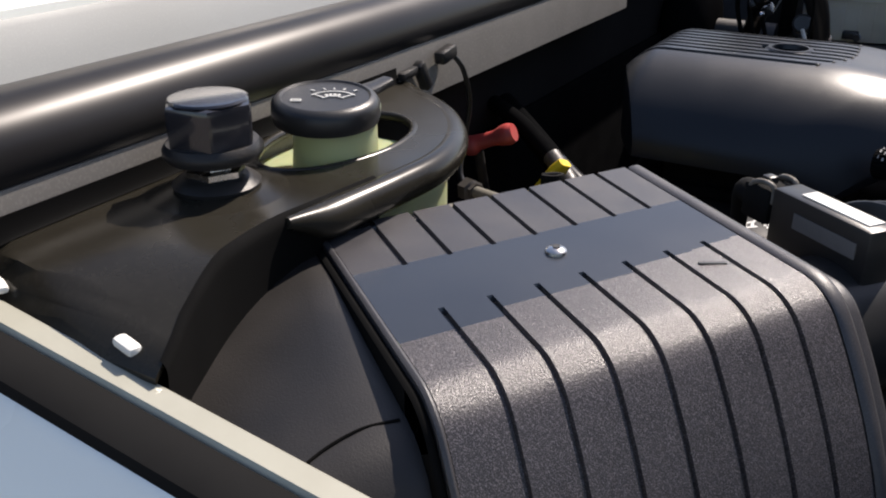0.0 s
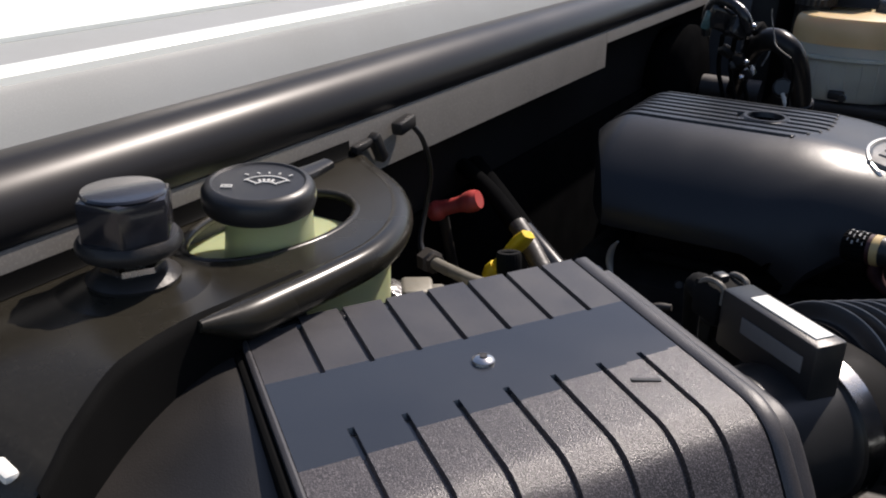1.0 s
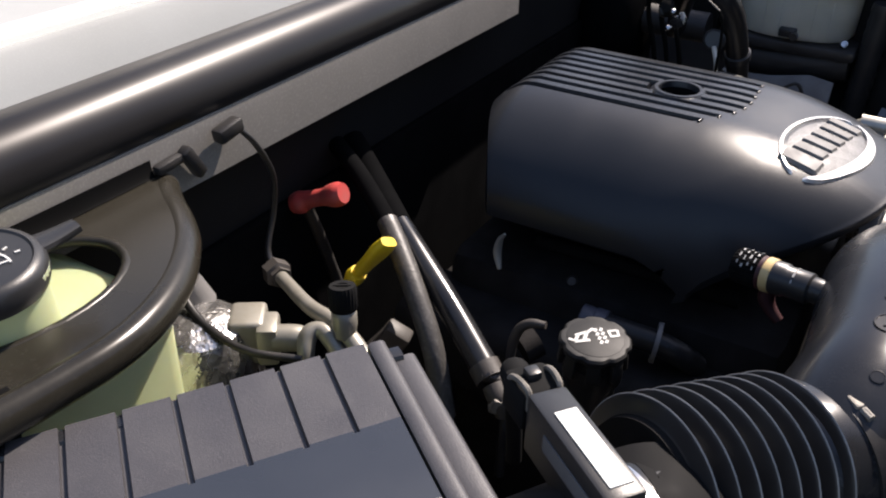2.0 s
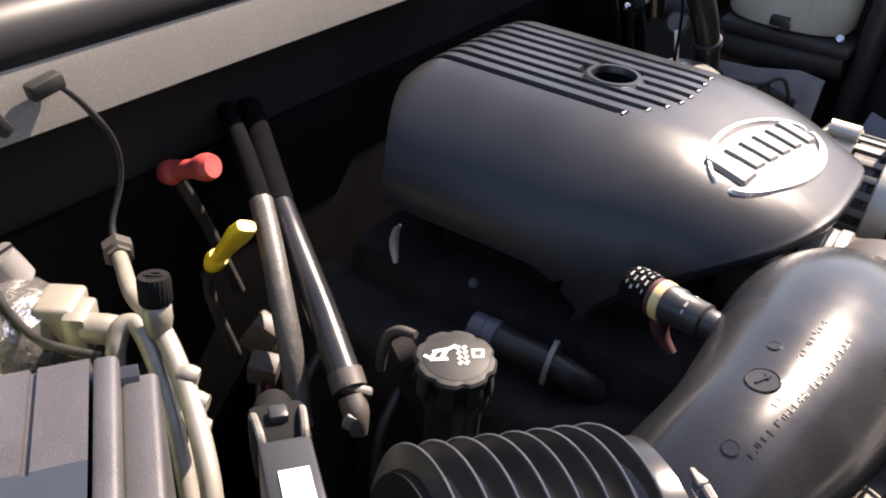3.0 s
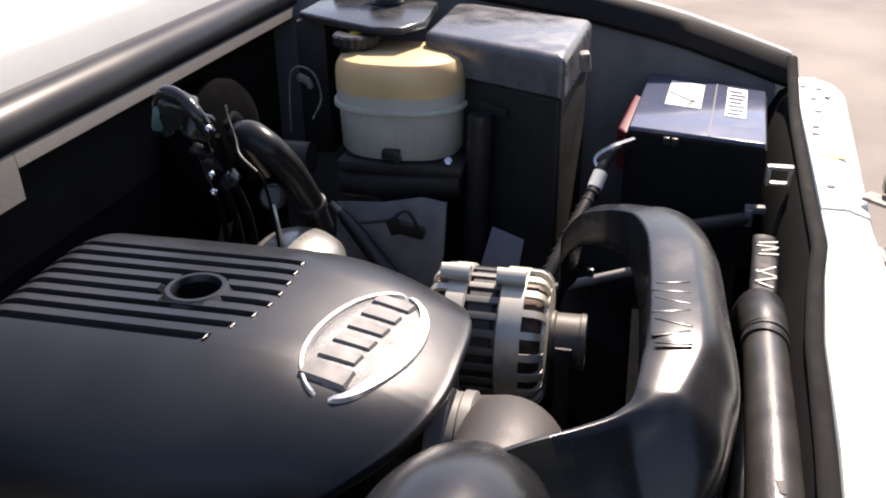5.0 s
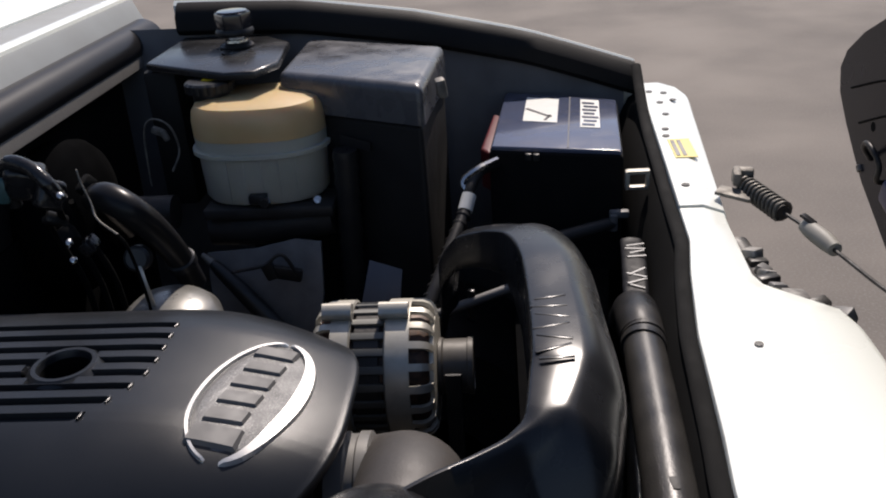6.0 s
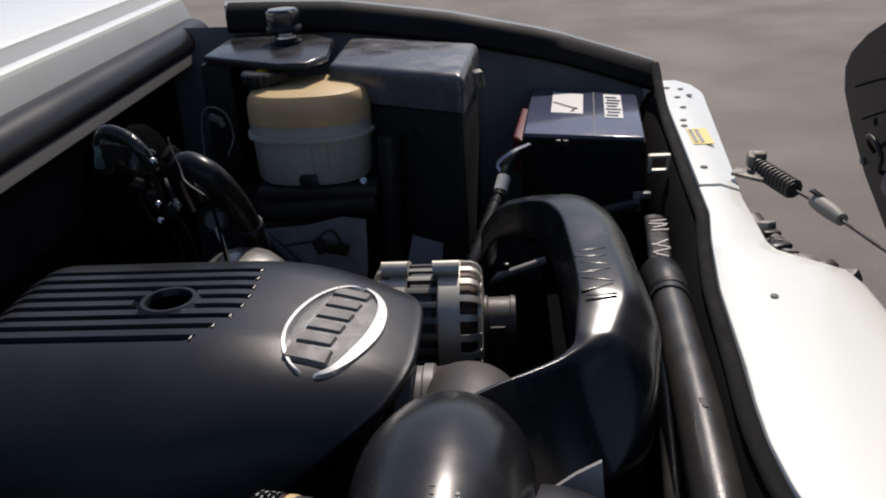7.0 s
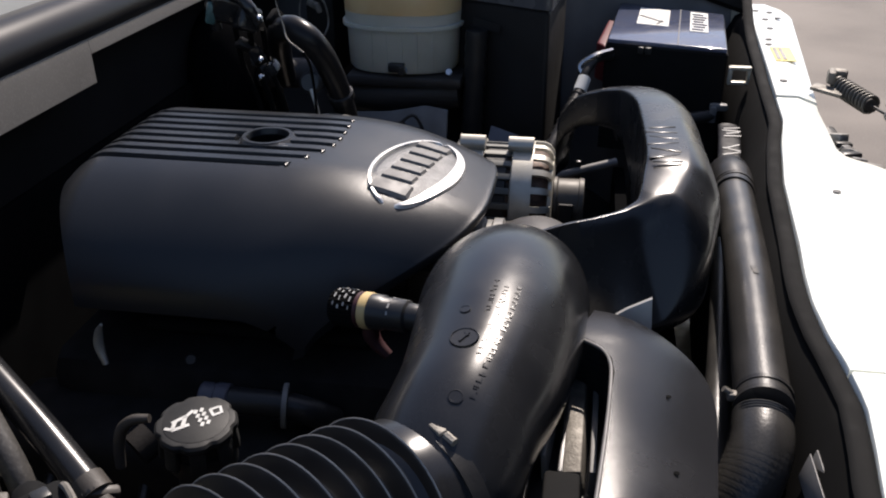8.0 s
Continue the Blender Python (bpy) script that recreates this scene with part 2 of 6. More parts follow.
def slab(outline, z0, z1, m=None, bevel=0.0, seg=2):
    """A flat plate with the given outline (x, y), from z0 to z1."""
    bm = bmesh.new()
    lo = [bm.verts.new((x, y, z0)) for x, y in outline]
    hi = [bm.verts.new((x, y, z1)) for x, y in outline]
    n = len(outline)
    bm.faces.new(lo)
    bm.faces.new(hi)
    for i in range(n):
        bm.faces.new((lo[i], lo[(i + 1) % n], hi[(i + 1) % n], hi[i]))
    bmesh.ops.recalc_face_normals(bm, faces=bm.faces)
    if bevel:
        rim = [e for e in bm.edges if abs(e.verts[0].co.z - e.verts[1].co.z) < 1e-6 and abs(e.verts[0].co.z - z1) < 1e-6]
        bmesh.ops.bevel(bm, geom=rim, offset=bevel, segments=seg, affect="EDGES", profile=0.5)
    if m is not None:
        bmesh.ops.transform(bm, matrix=m, verts=bm.verts)
    return bm


def extrude_y(profile, stations, shift=None):
    """A bar whose (x, z) profile runs along y through the stations; shift(y) gives (dx, dz)."""
    bm = bmesh.new()
    rings = []
    for y in stations:
        dx, dz = shift(y) if shift else (0, 0)
        rings.append([bm.verts.new((x + dx, y, z + dz)) for x, z in profile])
    n = len(profile)
    for a, b in zip(rings, rings[1:]):
        for i in range(n):
            bm.faces.new((a[i], a[(i + 1) % n], b[(i + 1) % n], b[i]))
    bm.faces.new(rings[0])
    bm.faces.new(rings[-1])
    bmesh.ops.recalc_face_normals(bm, faces=bm.faces)
    return bm


def grid(us, vs, f, thick=0.0, down=(0, 0, -1), level=None):
    """A sheet through f(u, v); with thick it is a closed shell that reaches that far along down."""
    bm = bmesh.new()
    V = [[bm.verts.new(f(u, v)) for v in vs] for u in us]
    for i in range(len(us) - 1):
        for j in range(len(vs) - 1):
            bm.faces.new((V[i][j], V[i + 1][j], V[i + 1][j + 1], V[i][j + 1]))
    if thick:
        edge = [V[i][0] for i in range(len(us))] + [V[-1][j] for j in range(1, len(vs))]
        edge += [V[i][-1] for i in range(len(us) - 2, -1, -1)] + [V[0][j] for j in range(len(vs) - 2, 0, -1)]
        low = [bm.verts.new(v.co + Vector(down) * thick if level is None else Vector((v.co.x, v.co.y, min(v.co.z - thick, level)))) for v in edge]
        for i in range(len(edge)):
            k = (i + 1) % len(edge)
            bm.faces.new((edge[i], edge[k], low[k], low[i]))
    bmesh.ops.recalc_face_normals(bm, faces=bm.faces)
    return bm


def ring_between(a, b, r):
    """A round bar from a to b."""
    return lathe([(r, 0), (r, (Vector(b) - Vector(a)).length)], aim(a, Vector(b) - Vector(a)), 20)


def thing(name, label, category, at, group="", kind=""):
    ob = new(name)
    ob.empty_display_size = 0.02
    ob.location = at
    return tagged(ob, label, category, group, kind)


def part(name, bm, mat, parent, label="", sharp=38):
    """Links a bmesh, given in world coordinates, as one mesh under a thing or a part."""
    base = Vector((0, 0, 0))
    p = parent
    while p is not None:
        base += p.location
        p = p.parent
    bmesh.ops.translate(bm, verts=bm.verts, vec=-base)
    me = bpy.data.meshes.new(name)
    bm.to_mesh(me)
    bm.free()
    for m in mat if isinstance(mat, (list, tuple)) else (mat,):
        me.materials.append(m)
    me.polygons.foreach_set("use_smooth", [True] * len(me.polygons))
    me.set_sharp_from_angle(angle=radians(sharp))
    ob = new(name, me)
    ob.parent = parent
    return tagged(ob, label)


def frange(a, b, n):
    return [a + (b - a) * i / (n - 1) for i in range(n)]


MID = 1.296  # the vehicle's centre line

# ---- ground ----
gb = bmesh.new()
R = 400
bmesh.ops.create_grid(gb, x_segments=40, y_segments=40, size=R)
for v in gb.verts:
    k = max(abs(v.co.x), abs(v.co.y)) / R
    s = k ** 2 if k else 0
    v.co *= s / k if k else 1
    v.co.z = 0.006 * noise.noise(v.co * 0.5)
ground = part("ground", gb, M_asphalt, None)
tagged(ground, "worn brown-grey asphalt of the yard round the vehicle", "ground", kind="structure")

# ---- the vehicle's body ----
body = thing("off_road_vehicle", "white off-road vehicle with its hood tipped open forward", "vehicle", (0, MID, 0.4))

# cowl: painted strip, rubber seal, grey plastic panel, white scuttle and windscreen
part("cowl_strip", extrude_y([(-0.485, 1.248), (-0.4790, 1.249), (-0.4798, 1.292), (-0.4816, 1.3062), (-0.530, 1.3062), (-0.530, 1.24)], [0.2625, 0.8, 1.436]), M_greypaint, body, "beige-grey painted metal flange")
part("cowl_strip", extrude_y([(-0.4796, 1.286), (-0.4798, 1.292), (-0.4816, 1.3062), (-0.530, 1.3062), (-0.530, 1.286)], [0.17, 0.262]), M_greypaint, body, "beige-grey painted metal flange")
part("cowl_lip", extrude_y([(-0.4796, 1.287), (-0.4798, 1.292), (-0.4816, 1.3062), (-0.51, 1.3062), (-0.51, 1.287)], [1.437, 1.8, 2.40]), M_greypaint, body)
seal = []
for k in range(14):
    a = math.pi * (1.15 - 1.3 * k / 13)
    x = -0.513 + 0.034 * math.cos(a)
    seal.append((x, 1.322 + 0.030 * math.sin(a) - 0.20 * (x + 0.492)))
# the seal's lower edge hangs over the flange
part("cowl_seal", extrude_y(seal, frange(0.2, 2.44, 9)), M_sealrubber, body, "black rubber weather seal")
pan = [(-0.528, 1.335), (-0.532, 1.344), (-0.540, 1.360), (-0.551, 1.386), (-0.556, 1.392), (-0.576, 1.396), (-0.600, 1.400), (-0.640, 1.403), (-0.640, 1.30), (-0.528, 1.30)]
part("cowl_panel", extrude_y(pan, frange(0.1, 2.49, 9)), M_cowl, body, "grey plastic cowl panel with a step")
part("cowl_ridge", extrude_y([(-0.5545, 1.3885), (-0.5560, 1.3965), (-0.5600, 1.4000), (-0.5720, 1.4015), (-0.5760, 1.3985), (-0.5760, 1.3925)], frange(0.1, 2.49, 9)), M_white, body, "raised white ridge along the cowl")
part("scuttle", extrude_y([(-0.641, 1.400), (-0.641, 1.407), (-0.650, 1.413), (-0.80, 1.435), (-1.05, 1.47), (-1.05, 1.3), (-0.641, 1.3)], frange(0.1, 2.49, 5)), M_white, body, "white painted scuttle under the windscreen")
for k in range(7):
    part("vent_slot", block((0.05, 0.010, 0.004), pose(-0.90, 0.55 + 0.03 * k, 1.4495, 0, 8, 0)), M_dark, body)
part("windscreen", extrude_y([(-1.052, 1.46), (-1.50, 1.95), (-1.51, 1.945), (-1.062, 1.455)], [0.35, MID, 2.24]), M_glass, body, "dark raked windscreen glass")
part("roof", extrude_y([(-1.49, 1.95), (-1.56, 1.985), (-3.6, 1.99), (-3.6, 1.93), (-1.56, 1.94)], [0.3, MID, 2.29]), M_white, body)
part("cabin", extrude_y([(-1.055, 0.5), (-1.055, 1.39), (-1.5, 1.93), (-3.6, 1.93), (-3.6, 0.5)], [0.32, 2.27]), M_white, body)
part("firewall", extrude_y([(-0.535, 0.45), (-0.535, 1.30), (-0.60, 1.30), (-0.60, 0.45)], [0.27, MID, 2.32]), material("black_firewall_paint", (0.016, 0.015, 0.0147), 0.85, base2=(0.020, 0.0188, 0.018), big=8, bump=0.1, spec=0.02), body)


# added sheet: its near-black colour paints shade over the sunlit lower firewall
part("firewall_shade_sheet", block((0.012, 1.75, 0.68), pose(-0.528, MID, 0.80), 0.004), M_deepmatt, body, "near-black sheet added to darken the lower firewall")


# near and far fenders: lip, rubber seal, outer skin, inner wing
def near_lip(x):
    return 0.262, max(1.165, 1.256 - 0.135 * (x + 0.448))


def far_lip(x):
    pts = ((-0.60, 1.400), (-0.33, 1.395), (-0.16, 1.388), (0.055, 1.356), (0.27, 1.308), (0.47, 1.247))
    return 2.335 - 0.12 * max(0.0, x - 0.15) ** 2 * 3, float(np.interp(x, *zip(*pts)))


def along_x(profile, xs, lip, sign):
    """A bar along x; profile gives (outwards, up) from the fender's lip."""
    bm = bmesh.new()
    rings = []
    for x in xs:
        y, z = lip(x)
        rings.append([bm.verts.new((x, y + sign * o, z + h)) for o, h in profile])
    n = len(profile)
    for a, b in zip(rings, rings[1:]):
        for i in range(n):
            bm.faces.new((a[i], a[(i + 1) % n], b[(i + 1) % n], b[i]))
    bm.faces.new(rings[0])
    bm.faces.new(rings[-1])
    bmesh.ops.recalc_face_normals(bm, faces=bm.faces)
    return bm


XS = frange(-0.85, 0.47, 23)
fender = part("near_fender", along_x([(0.0440, -0.030), (0.0440, -0.0125), (0.0455, -0.0130), (0.049, -0.017), (0.068, -0.043), (0.100, -0.092), (0.140, -0.19), (0.16, -0.55), (0.03, -0.55), (0.03, -0.030)], XS, near_lip, -1), M_white, body, "white fender skin outside the rubber seal")
part("lip", along_x([(-0.004, -0.03), (-0.003, -0.003), (0, 0), (0.013, -0.001), (0.016, -0.006), (0.016, -0.03)], XS, near_lip, -1), M_cream, fender, "cream painted flange")
part("seal", along_x([(0.0162, -0.03), (0.0162, -0.0035), (0.022, -0.0030), (0.035, -0.0040), (0.0415, -0.007), (0.0436, -0.012), (0.0436, -0.03)], XS, near_lip, -1), M_mattrubber, fender, "black rubber seal strip")
part("near_inner_wing", along_x([(-0.003, -0.028), (0.002, -0.028), (0.002, -0.75), (-0.05, -0.75), (-0.03, -0.1)], frange(-0.53, 0.44, 9), near_lip, -1), M_dark, body)
far = part("far_fender", along_x([(0.002, -0.002), (0.012, 0.006), (0.05, 0.0), (0.12, -0.06), (0.14, -0.2), (0.14, -0.75), (0.01, -0.75)], frange(-0.41, 0.47, 20), far_lip, 1), M_white, body, "white fender skin beyond the engine bay")
part("seal", along_x([(0.001, 0.004), (0.001, -0.012), (-0.006, -0.04), (-0.02, -0.055), (-0.032, -0.045), (-0.03, -0.02), (-0.014, -0.002)], frange(-0.40, 0.47, 20), far_lip, 1), M_trimrubber, far, "black rubber seal strip")
part("far_inner_wing", along_x([(-0.001, -0.045), (-0.03, -0.12), (-0.06, -0.75), (0.0, -0.75)], frange(-0.53, 0.45, 9), far_lip, 1), M_innerwing, body)


# header panel at the front: three white pieces, seal and dark support
def inner(y):
    return float(np.interp(y, (0.30, 0.75, 0.89, 0.94, 1.00, 1.06, 1.10, 1.16, 1.22, 1.29, 1.46, 1.60, 1.68, 1.90, 2.27), (0.40, 0.377, 0.386, 0.394, 0.402, 0.399, 0.394, 0.392, 0.396, 0.404, 0.417, 0.437, 0.452, 0.462, 0.478)))


def top(y):
    return float(np.interp(y, (0.30, 0.9, 1.3, 1.5, 1.75, 2.0, 2.3), (1.17, 1.150, 1.150, 1.153, 1.168, 1.185, 1.205)))


def outer(y):
    d = abs(y - MID)
    return float(np.interp(d, (0, 0.20, 0.226, 0.25, 0.285, 0.31, 0.45, 0.90, 0.95, 1.03), (0.605, 0.606, 0.600, 0.570, 0.526, 0.518, 0.520, 0.560, 0.565, 0.545)))


def header(y0, y1, n, lift=0.0):
    ks = (0.0, 0.004, 0.010, 0.022, 0.25, 0.5, 0.75, 0.94, 1.0)
    fall = {0.0: 0.022, 0.004: 0.004, 0.010: 0.001, 1.0: 0.008}
    bm = grid(frange(y0, y1, n), ks, lambda y, k: Vector((inner(y) + (outer(y) - inner(y)) * k, y, top(y) + lift - 0.012 * max(0, k - 0.5) * 2 - fall.get(k, 0.0))), 0.035)
    return bm


head_mid = part("header_panel", header(1.048, 1.772, 62), M_white, body, "white painted header panel with a small round hole")
part("header_end", header(1.775, 2.30, 24, 0.003), M_white, body, "white header end with punched holes and a yellow sticker")
part("header_end", header(0.30, 1.044, 30), M_white, body)
part("hole", lathe([(0.0048, 0), (0.0048, 0.0012)], pose(0.476, 1.438, top(1.438) + 0.0005), 16), M_dark, head_mid)
for hx, hy in ((0.49, 2.25), (0.515, 2.24), (0.50, 2.19), (0.525, 2.2), (0.487, 2.06), (0.483, 2.03), (0.478, 1.84), (0.50, 2.13)):
    part("hole", lathe([(0.006, 0), (0.006, 0.0012)], pose(hx, hy, top(hy) + 0.003), 12), M_dark, body)
part("sticker", block((0.034, 0.075, 0.0012), pose(0.499, 1.975, top(1.975) + 0.0037, 3.9), 0.0), material("pale_yellow_sticker", (0.74, 0.60, 0.13), 0.4, base2=(0.66, 0.53, 0.12), big=60), body, "yellow warning sticker")
for k in range(2):
    part("sticker_bar", block((0.006, 0.062, 0.0012), pose(0.488 + 0.010 * k, 1.975, top(1.975) + 0.0045, 3.9)), M_greyplastic, body)
hs = []
for k in range(12):
    a = 2 * math.pi * k / 12
    hs.append((-0.003 + 0.0095 * math.cos(a), -0.007 + 0.0045 * math.sin(a)))
part("header_seal", extrude_y(hs, frange(0.30, 2.28, 60), lambda y: (inner(y) - 0.006, top(y) + 0.0015 * math.sin(y * 23) + (0.05 * max(0, (y - 2.0) / 0.28) ** 2))), M_mattrubber, body, "wavy black rubber seal")
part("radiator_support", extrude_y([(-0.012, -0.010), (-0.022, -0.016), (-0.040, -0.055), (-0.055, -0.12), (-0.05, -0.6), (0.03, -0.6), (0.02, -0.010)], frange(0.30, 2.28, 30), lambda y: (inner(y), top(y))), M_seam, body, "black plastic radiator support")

# the open hood, standing at the front
out = [(0.55, 0.82), (0.645, 0.859), (0.756, 0.927), (0.931, 1.018), (0.98, 1.054), (1.04, 1.101), (1.09, 1.15), (1.103, 1.197), (1.08, 1.235), (1.01, 1.284), (0.907, 1.334), (0.86, 1.42), (0.82, 1.70), (0.78, 2.05)]
outline = [(MID + a, b) for a, b in out] + [(MID - a, b) for a, b in reversed(out)]
HM = Matrix(((0, 0, 1, 0), (1, 0, 0, 0), (0, 1, 0, 0), (0, 0, 0, 1)))
hood = part("hood", slab(outline, 0.90, 0.945, HM), M_white, body, "white hood tipped open, seen from inside")
inn = [(MID + (a - MID) * 0.985, 1.4 + (b - 1.4) * 0.985) for a, b in outline]
M_liner = material("blue_black_lacquer", (0.013, 0.014, 0.019), 0.25, base2=(0.014, 0.016, 0.024), big=6, rough_var=0.06, spec=0.2)
part("liner", slab(inn, 0.884, 0.8985, HM, 0.0), M_liner, hood, "glossy blue-black inside of the hood")
for k in (-1, 1):
    for (y0, z0), (y1, z1) in (((1.018, 1.176), (0.757, 1.257)), ((0.961, 1.124), (0.740, 1.204))):
        part("crease", sweep([(0.8836, MID + k * y0, z0, 0.0022), (0.8836, MID + k * (y0 + y1) / 2, (z0 + z1) / 2 + 0.006, 0.0022), (0.8836, MID + k * y1, z1, 0.0022)], 8, 5), M_seam, hood)
    part("hole", lathe([(0.0, 0.0004), (0.009, 0.0004), (0.009, -0.001)], aim((0.8838, MID + k * 0.90, 1.135), (-1, 0, 0)), 20), M_seam, hood)
    part("edge_clip", block((0.012, 0.014, 0.010), pose(0.884, MID + k * 0.930, 1.045, 40 * k), 0.002), M_weathered, hood, "bare metal edge clip")
part("latch_loop", sweep([(0.884, 2.187, 1.077, 0.005), (0.862, 2.170, 1.105, 0.005), (0.856, 2.147, 1.122, 0.005), (0.856, 2.115, 1.118, 0.005), (0.862, 2.097, 1.095, 0.005), (0.866, 2.110, 1.066, 0.005), (0.884, 2.127, 1.053, 0.005)], 10, 5), M_rubber, hood, "black latch loop")
# added block: its colour paints a blue reflection in the hood's inside
part("blue_reflection_block", block((0.016, 0.11, 0.045), pose(0.876, 2.045, 1.040, 14), 0.008, 3), M_bluereflect, hood, "dark blue block added for a blue reflection")

part("front_panel", extrude_y([(0.47, 1.10), (0.515, 1.105), (0.53, 1.02), (0.53, 0.60), (0.47, 0.60)], frange(0.34, 2.25, 12), lambda y: (0.03 * (1 - (abs(y - MID) / 0.96) ** 2), 0)), M_white, body)
part("bumper", extrude_y([(0.45, 0.42), (0.62, 0.44), (0.64, 0.50), (0.62, 0.60), (0.45, 0.605)], frange(0.36, 2.23, 8), lambda y: (0.03 * (1 - (abs(y - MID) / 0.94) ** 2), 0)), M_plastic, body)
for k in (-1, 1):
    part("hood_hinge", sweep([(0.54, MID + k * 0.5, 0.80, 0.014, 0.022), (0.72, MID + k * 0.5, 0.82, 0.014, 0.022), (0.90, MID + k * 0.5, 0.92, 0.014, 0.022)], 10, 5, 4, (0, 0, 1)), M_dark, body)

# ---- engine cover ----
CV = thing("engine_cover", "dark grey moulded plastic engine cover with ribbed top", "engine cover", (-0.19, MID, 1.10))
GROOVES = [1.217 + 0.0214 * k for k in range(8)]


def groove_end(y):
    k = max(0.0, min(1.0, (y - 1.21) / 0.09))
    return -0.152 + 0.042 * (1 - (1 - k) ** 2) - 0.05 * max(0, y - 1.32)


def cover_z(x, y):
    """Height of the cover's skin."""
    d = max(0.0, abs(y - MID) - 0.060)
    z = 1.2385 - (0.156 - math.sqrt(0.156 ** 2 - min(d, 0.147) ** 2))
    if x > -0.14:
        z -= 0.044 * ((x + 0.14) / 0.206) ** 1.9
    near_rim = max(0.0, 0.11 - (cover_front(y) - x)) / 0.11
    z -= 0.038 * min(1.0, abs(y - MID) / 0.205) ** 2 * near_rim ** 2
    if x < -0.35:
        z -= 0.045 * ((-0.35 - x) / 0.06) ** 1.8
    return z


def cover_skin(x, y):
    z = cover_z(x, y)
    if -0.384 < x < groove_end(y):
        for g in GROOVES:
            if abs(y - g) < 0.0046:
                z -= 0.0055
    r = math.hypot(x + 0.193, y - MID)
    if r < 0.0275:
        z -= 0.06
    return z


def cover_front(y):
    return 0.066 - 0.16 * min(1.0, abs(y - MID) / 0.205) ** 3.2


def cover_back(y):
    return -0.412 + 0.075 * (abs(y - MID - 0.02) / 0.23) ** 2


edge_ys = [MID + k * (0.060 + 0.156 * math.sin(radians(a))) for k in (-1, 1) for a in range(0, 71, 5)]
ys = sorted(set(frange(MID - 0.058, MID + 0.058, 14) + edge_ys + [g + d for g in GROOVES for d in (-0.0055, -0.0040, 0.0040, 0.0055)]))
ks = frange(0, 0.08, 12) + frange(0.09, 0.50, 18) + frange(0.505, 0.75, 60) + frange(0.76, 1.0, 22) + frange(1.1, 2.0, 10)


def cover_point(k, y):
    """Skin from the back edge (0) to the front edge (1), then a rolled rim that turns under the nose."""
    x = cover_back(y) + (cover_front(y) - cover_back(y)) * min(k, 1.0)
    z = cover_skin(x, y)
    if k > 1:
        a = (k - 1) * math.radians(150)
        side = max(-1.0, min(1.0, (y - MID) / 0.205))
        x += (1 - abs(side) ** 3) * 0.006 * math.sin(a) - 0.004 * (k - 1)
        z -= 0.007 * (1 - math.cos(a))
    return Vector((x, y, z))


def cover_shell():
    bm = grid(ks, ys, cover_point)
    rim_edges = [e for e in bm.edges if e.is_boundary]
    low = bmesh.ops.extrude_edge_only(bm, edges=rim_edges)
    for v in low["geom"]:
        if isinstance(v, bmesh.types.BMVert):
            front = v.co.x > cover_front(v.co.y) - 0.03
            v.co.z = v.co.z - 0.006 if front else min(v.co.z - 0.012, 1.118)
            if front:
                v.co.x -= 0.012
    bmesh.ops.recalc_face_normals(bm, faces=bm.faces)
    return bm


shell = part("shell", cover_shell(), M_cover, CV)
part("oil_hole_collar", lathe([(0.0232, -0.050), (0.0235, -0.001), (0.0248, 0.0012), (0.029, 0.0012), (0.0345, -0.004)], pose(-0.193, MID, cover_z(-0.193, MID)), 48, closed=False), M_cover, CV, "round recess with a raised collar")
part("oil_hole", lathe([(0.0, -0.054), (0.0228, -0.053), (0.0229, -0.006)], pose(-0.193, MID, cover_z(-0.193, MID)), 40, closed=False), M_seam, CV, "dark hole")
for g in GROOVES:
    gx = groove_end(g) + 0.0012
    part("groove_stop", sweep([(gx, g - 0.0052, cover_z(gx, g) + 0.0003, 0.0013), (gx + 0.0012, g, cover_z(gx, g) + 0.0006, 0.0015), (gx, g + 0.0052, cover_z(gx, g) + 0.0003, 0.0013)], 8, 3), M_cover, CV)

# oval badge: raised ring, swoosh and slanted blocks
BADGE = Vector((-0.012, 1.268, 0))
BA = Vector((0.215, 0.977, 0)).normalized()
BB = Vector((0.977, -0.215, 0)).normalized()


def badge_strip(samples, h, soft=0.0012):
    """A raised strip with sloping sides on the cover; samples are pairs of rim points (a, b)."""
    bm = bmesh.new()
    rows = []
    for i, (p0, p1) in enumerate(samples):
        d = Vector((p1[0] - p0[0], p1[1] - p0[1]))
        d = d.normalized() * min(soft, d.length * 0.35)
        end = i in (0, len(samples) - 1)
        row = []
        for (a, b), lift in ((p0, -0.001), ((p0[0] + d.x, p0[1] + d.y), h), ((p1[0] - d.x, p1[1] - d.y), h), (p1, -0.001)):
            p = BADGE + BA * a + BB * b
            row.append(bm.verts.new((p.x, p.y, cover_z(p.x, p.y) + (lift * 0.2 if end and lift > 0 else lift))))
        rows.append(row)
    for r, s in zip(rows, rows[1:]):
        for i in range(3):
            bm.faces.new((r[i], r[i + 1], s[i + 1], s[i]))
    bmesh.ops.recalc_face_normals(bm, faces=bm.faces)
    return bm


def oval(t, ra, rb, da=0.0, db=0.0):
    return da + ra * math.cos(t), db + rb * math.sin(t)


M_badge = material("silver_badge_paint", (0.62, 0.61, 0.59), 0.30, 0.55, base2=(0.54, 0.53, 0.51), big=40)
pad = bmesh.new()
prev = []
